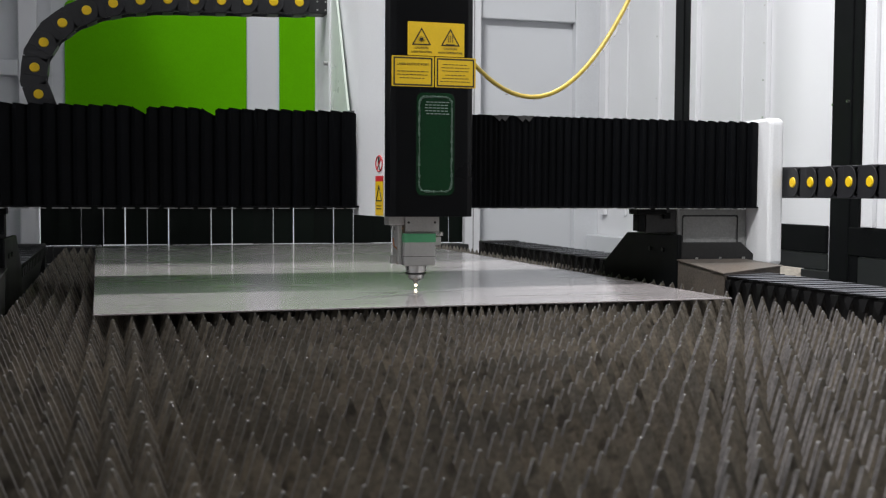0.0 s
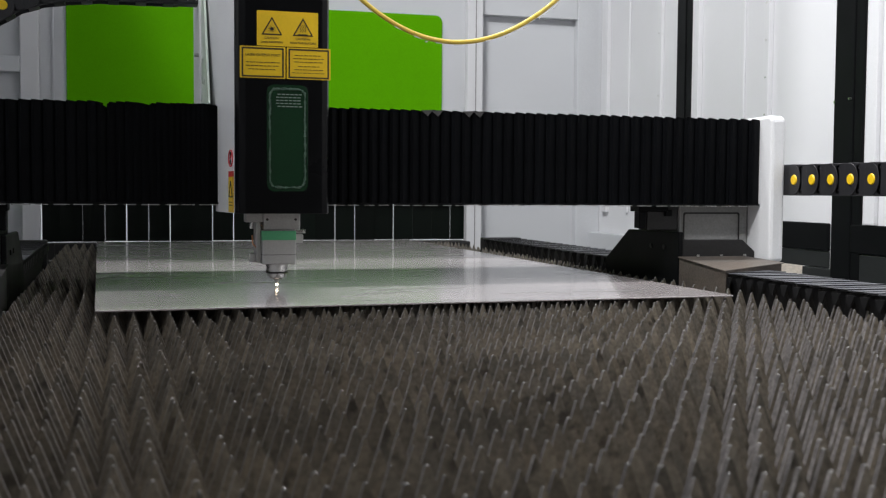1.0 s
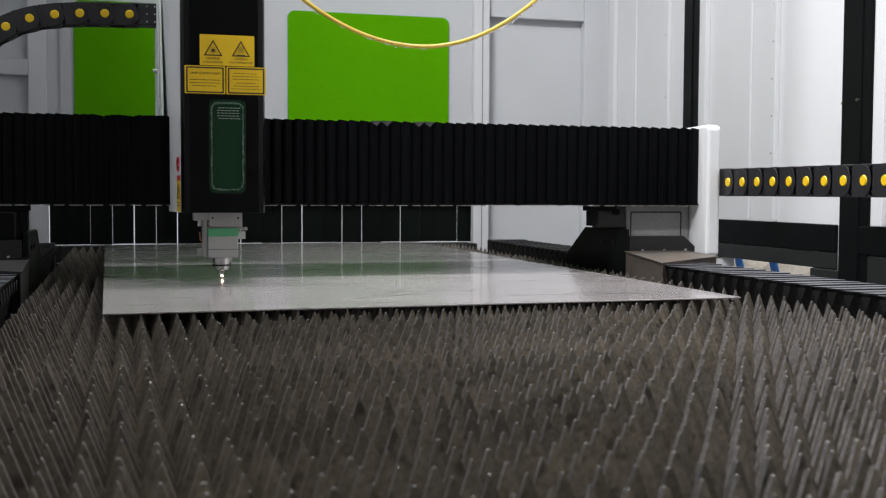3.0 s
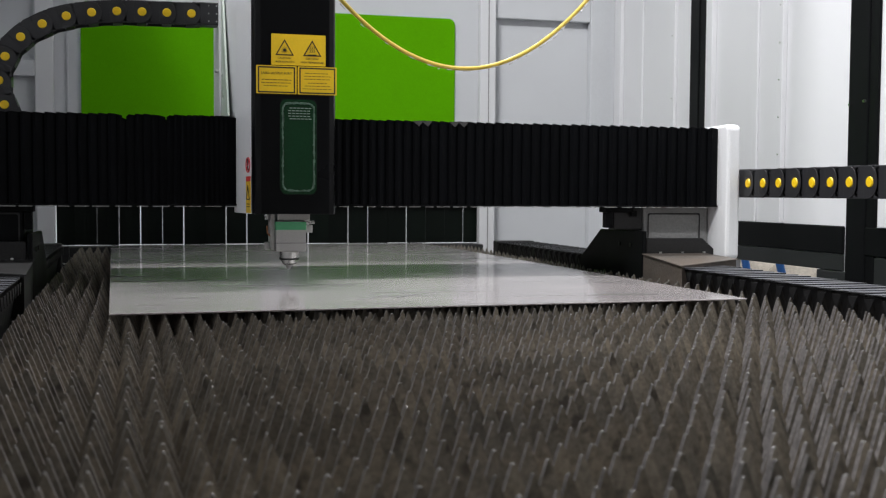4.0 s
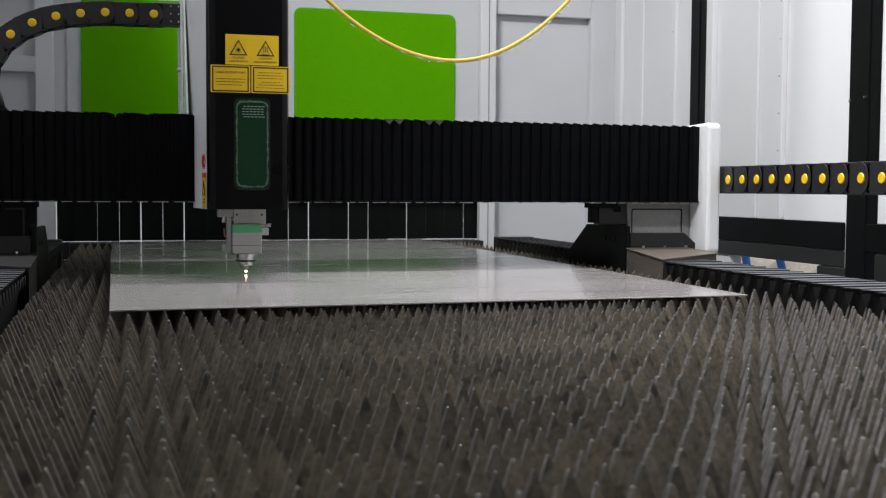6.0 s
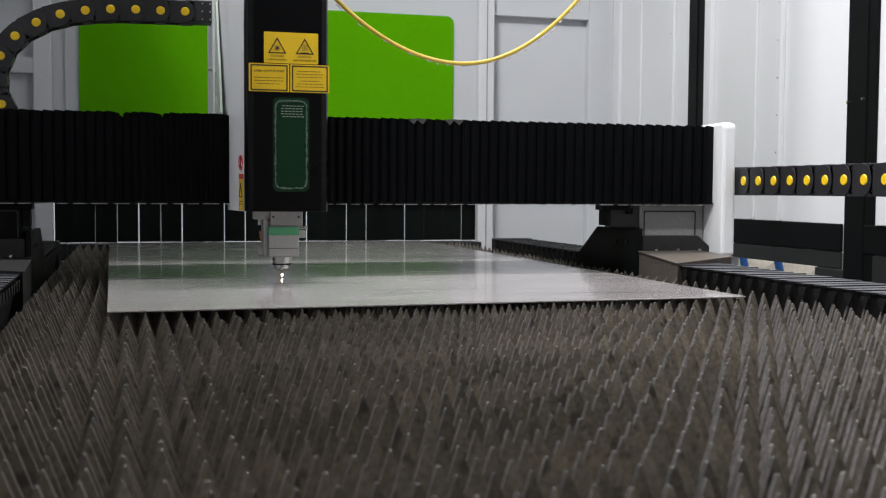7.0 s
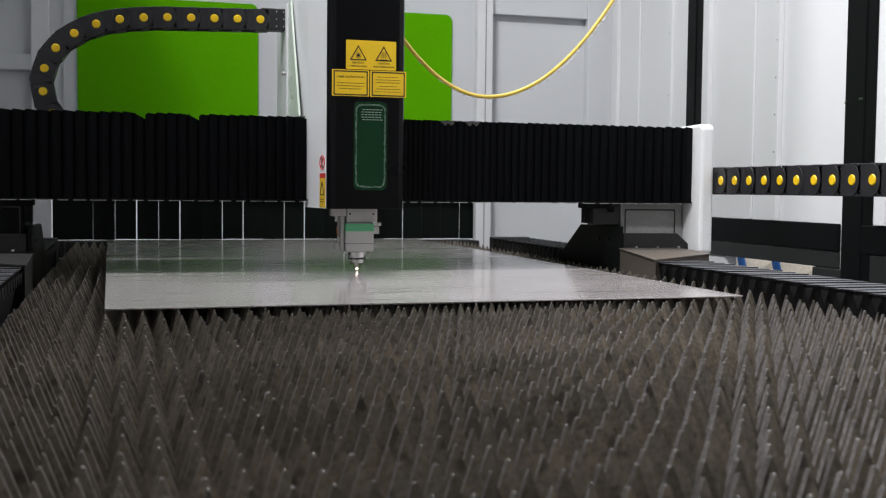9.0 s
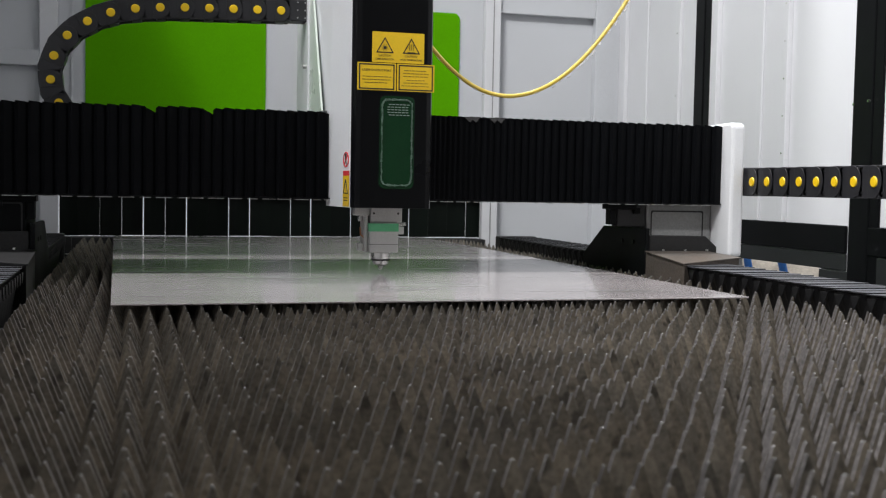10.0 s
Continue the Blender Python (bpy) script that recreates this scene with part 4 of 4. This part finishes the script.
def chain_point(s, hx):
    """Place and slope of the chain s metres from the head's bracket."""
    xh, xb = 0.487 + hx, -0.186 + hx / 2
    drop = max(0.0, 0.010 * (xh - xb - 0.30 - 0.231) / 0.142)
    line = [(xh, 0.459)] + [(xb + a, b - drop * (b - 0.135) / 0.328) for a, b in BEND] + [(xh + 1.2, 0.135)]
    for p, q in zip(line, line[1:]):
        d = math.hypot(q[0] - p[0], q[1] - p[1])
        if s <= d or q is line[-1]:
            return p[0] + (q[0] - p[0]) * s / d, p[1] + (q[1] - p[1]) * s / d
        s -= d


for i in range(22):
    ob = part("link", LINK, None, chain)
    part("pin_cap", CAP, None, ob, "yellow pin cap")
    rows = []
    for t in TIMES:
        hx = state(t)[1]
        a, b, c = chain_point(0.031 + 0.0618 * i, hx), chain_point(0.061 + 0.0618 * i, hx), chain_point(0.091 + 0.0618 * i, hx)
        rows.append((t, pose(b[0], 0, Z(b[1]), 0, math.degrees(math.atan2(c[1] - a[1], -(c[0] - a[0]))))))
    MOVES.append((ob, rows))
link = part("end_link", boxed(0.428, 0.4985, 0, 0.056, Z(0.432), Z(0.490), 0.003), M_CHAIN, chain)
for k in range(6):
    x, z = 0.470 + 0.020 * (k % 2), Z(0.441 + 0.020 * (k // 2))
    part("screw", tube(bmesh.new(), (x, -0.0015, z), (x, 0.0005, z), 0.0022, seg=8), M_STEEL, link, "small bright screw")
link.matrix_basis = Matrix.Identity(4)
MOVES.append((link, [(t, pose(state(t)[1], 0, 0)) for t in TIMES]))

SLINK = link_mesh(0.072)
chain = thing("cable_chain", "straight black plastic cable chain with yellow pins beside the bed", "cable chain", (1.577, 2.343, Z(0.029)), "cable chains")
MOVES.append((chain, [(t, pose(1.577, 2.343 + state(t)[0], Z(0.029))) for t in TIMES]))
for i in range(24):
    ob = part("link", SLINK, None, chain, "", pose(0.0, -0.072 * i, 0, 0, 0, -90) @ Matrix.Diagonal((1, 1, 1.28, 1)))
    part("pin_cap", CAP, None, ob, "yellow pin cap", Matrix.Diagonal((1.08, 1, 0.9, 1)))
part("end_link", boxed(-0.001, 0.055, 0.0, 0.05, -0.038, 0.038, 0.003), M_CHAIN, chain)

# ---- the yellow fibre cable ----
KY = 2.462
cable = thing("fibre_cable", "yellow laser fibre cable in clear wrap sagging beside the head", "cable", (0, KY, 0))
MOVES.append((cable, [(t, pose(0, KY + state(t)[0], 0)) for t in TIMES]))
LEFT, RIGHT, LONG = 18, 24, 0.024
# seconds; lowest point; how sharply it rises towards the head and away from it
SAG = [(0, 0.941, 0.226, 3.56, 3.89), (0.5, 0.845, 0.276, 2.4, 2.83), (1, 0.742, 0.339, 1.87, 1.68), (1.5, 0.612, 0.421, 1.81, 2.15),
       (2, 0.661, 0.412, 0.71, 1.0), (2.5, 0.696, 0.405, 0.94, 1.15), (4, 0.815, 0.317, 1.62, 1.62), (4.5, 0.806, 0.317, 1.75, 1.39),
       (5, 0.8, 0.319, 1.79, 1.51), (5.5, 0.815, 0.345, 1.25, 1.53), (7, 0.82, 0.325, 1.4, 1.72), (7.5, 0.956, 0.243, 2.56, 2.58),
       (8, 0.951, 0.241, 2.4, 2.87), (8.5, 0.975, 0.237, 2.34, 2.93), (9, 0.929, 0.248, 2.69, 2.07), (9.5, 0.887, 0.274, 2.07, 2.1),
       (10, 0.923, 0.238, 2.85, 2.39)]


def sag(t):
    """Points of the hanging cable at even steps: two half parabolas that meet at the lowest point."""
    x0, z0, cl, cr = [np.interp(t, [r[0] for r in SAG], [r[k] for r in SAG]) for k in (1, 2, 3, 4)]
    xs = np.linspace(0, 0.8, 400)
    out = []
    for c, sign, n in ((cl, -1, LEFT), (cr, 1, RIGHT)):
        zs = c * xs * xs
        run = np.concatenate([[0], np.cumsum(np.hypot(np.diff(xs), np.diff(zs)))])
        k = np.arange(n + 1) * LONG
        out.append((x0 + sign * np.interp(k, run, xs), z0 + np.interp(k, run, zs)))
    return np.concatenate([out[0][0][::-1], out[1][0][1:]]), np.concatenate([out[0][1][::-1], out[1][1][1:]])


bm = bmesh.new()
tube(bm, (-LONG * 0.54, 0, 0), (LONG * 0.54, 0, 0), 0.0054, seg=14, cap=False)
PIECE = mesh_of(bm, "cable_piece", M_CABLE)
for p in PIECE.polygons:
    p.use_smooth = True
for i in range(LEFT + RIGHT):
    ob = part("cable_piece", PIECE, None, cable)
    if rng.random() < (0.6 if i < LEFT + 6 else 0.95):
        bm = bmesh.new()
        a, b = rng.uniform(-0.5, -0.1) * LONG, rng.uniform(0.1, 0.6) * LONG
        k, w = rng.uniform(0.0, 0.005), rng.uniform(0.0012, 0.0034 if i > LEFT + 8 else 0.0024)
        tube(bm, (a, -0.004, -0.0055 - k), (b, -0.004, -0.0055 - k * rng.uniform(0.2, 1.3)), w, w * 0.4, 6)
        part("clear_wrap", bm, M_WRAP, ob, "crinkled clear plastic wrap")
    rows = []
    for t in TIMES:
        xs, zs = sag(t)
        rows.append((t, pose((xs[i] + xs[i + 1]) / 2, 0, Z((zs[i] + zs[i + 1]) / 2), 0, -math.degrees(math.atan2(zs[i + 1] - zs[i], xs[i + 1] - xs[i])))))
    MOVES.append((ob, rows))


def motions():
    """Key all that moves."""
    for ob, rows in MOVES:
        walk(ob, rows)


motions()
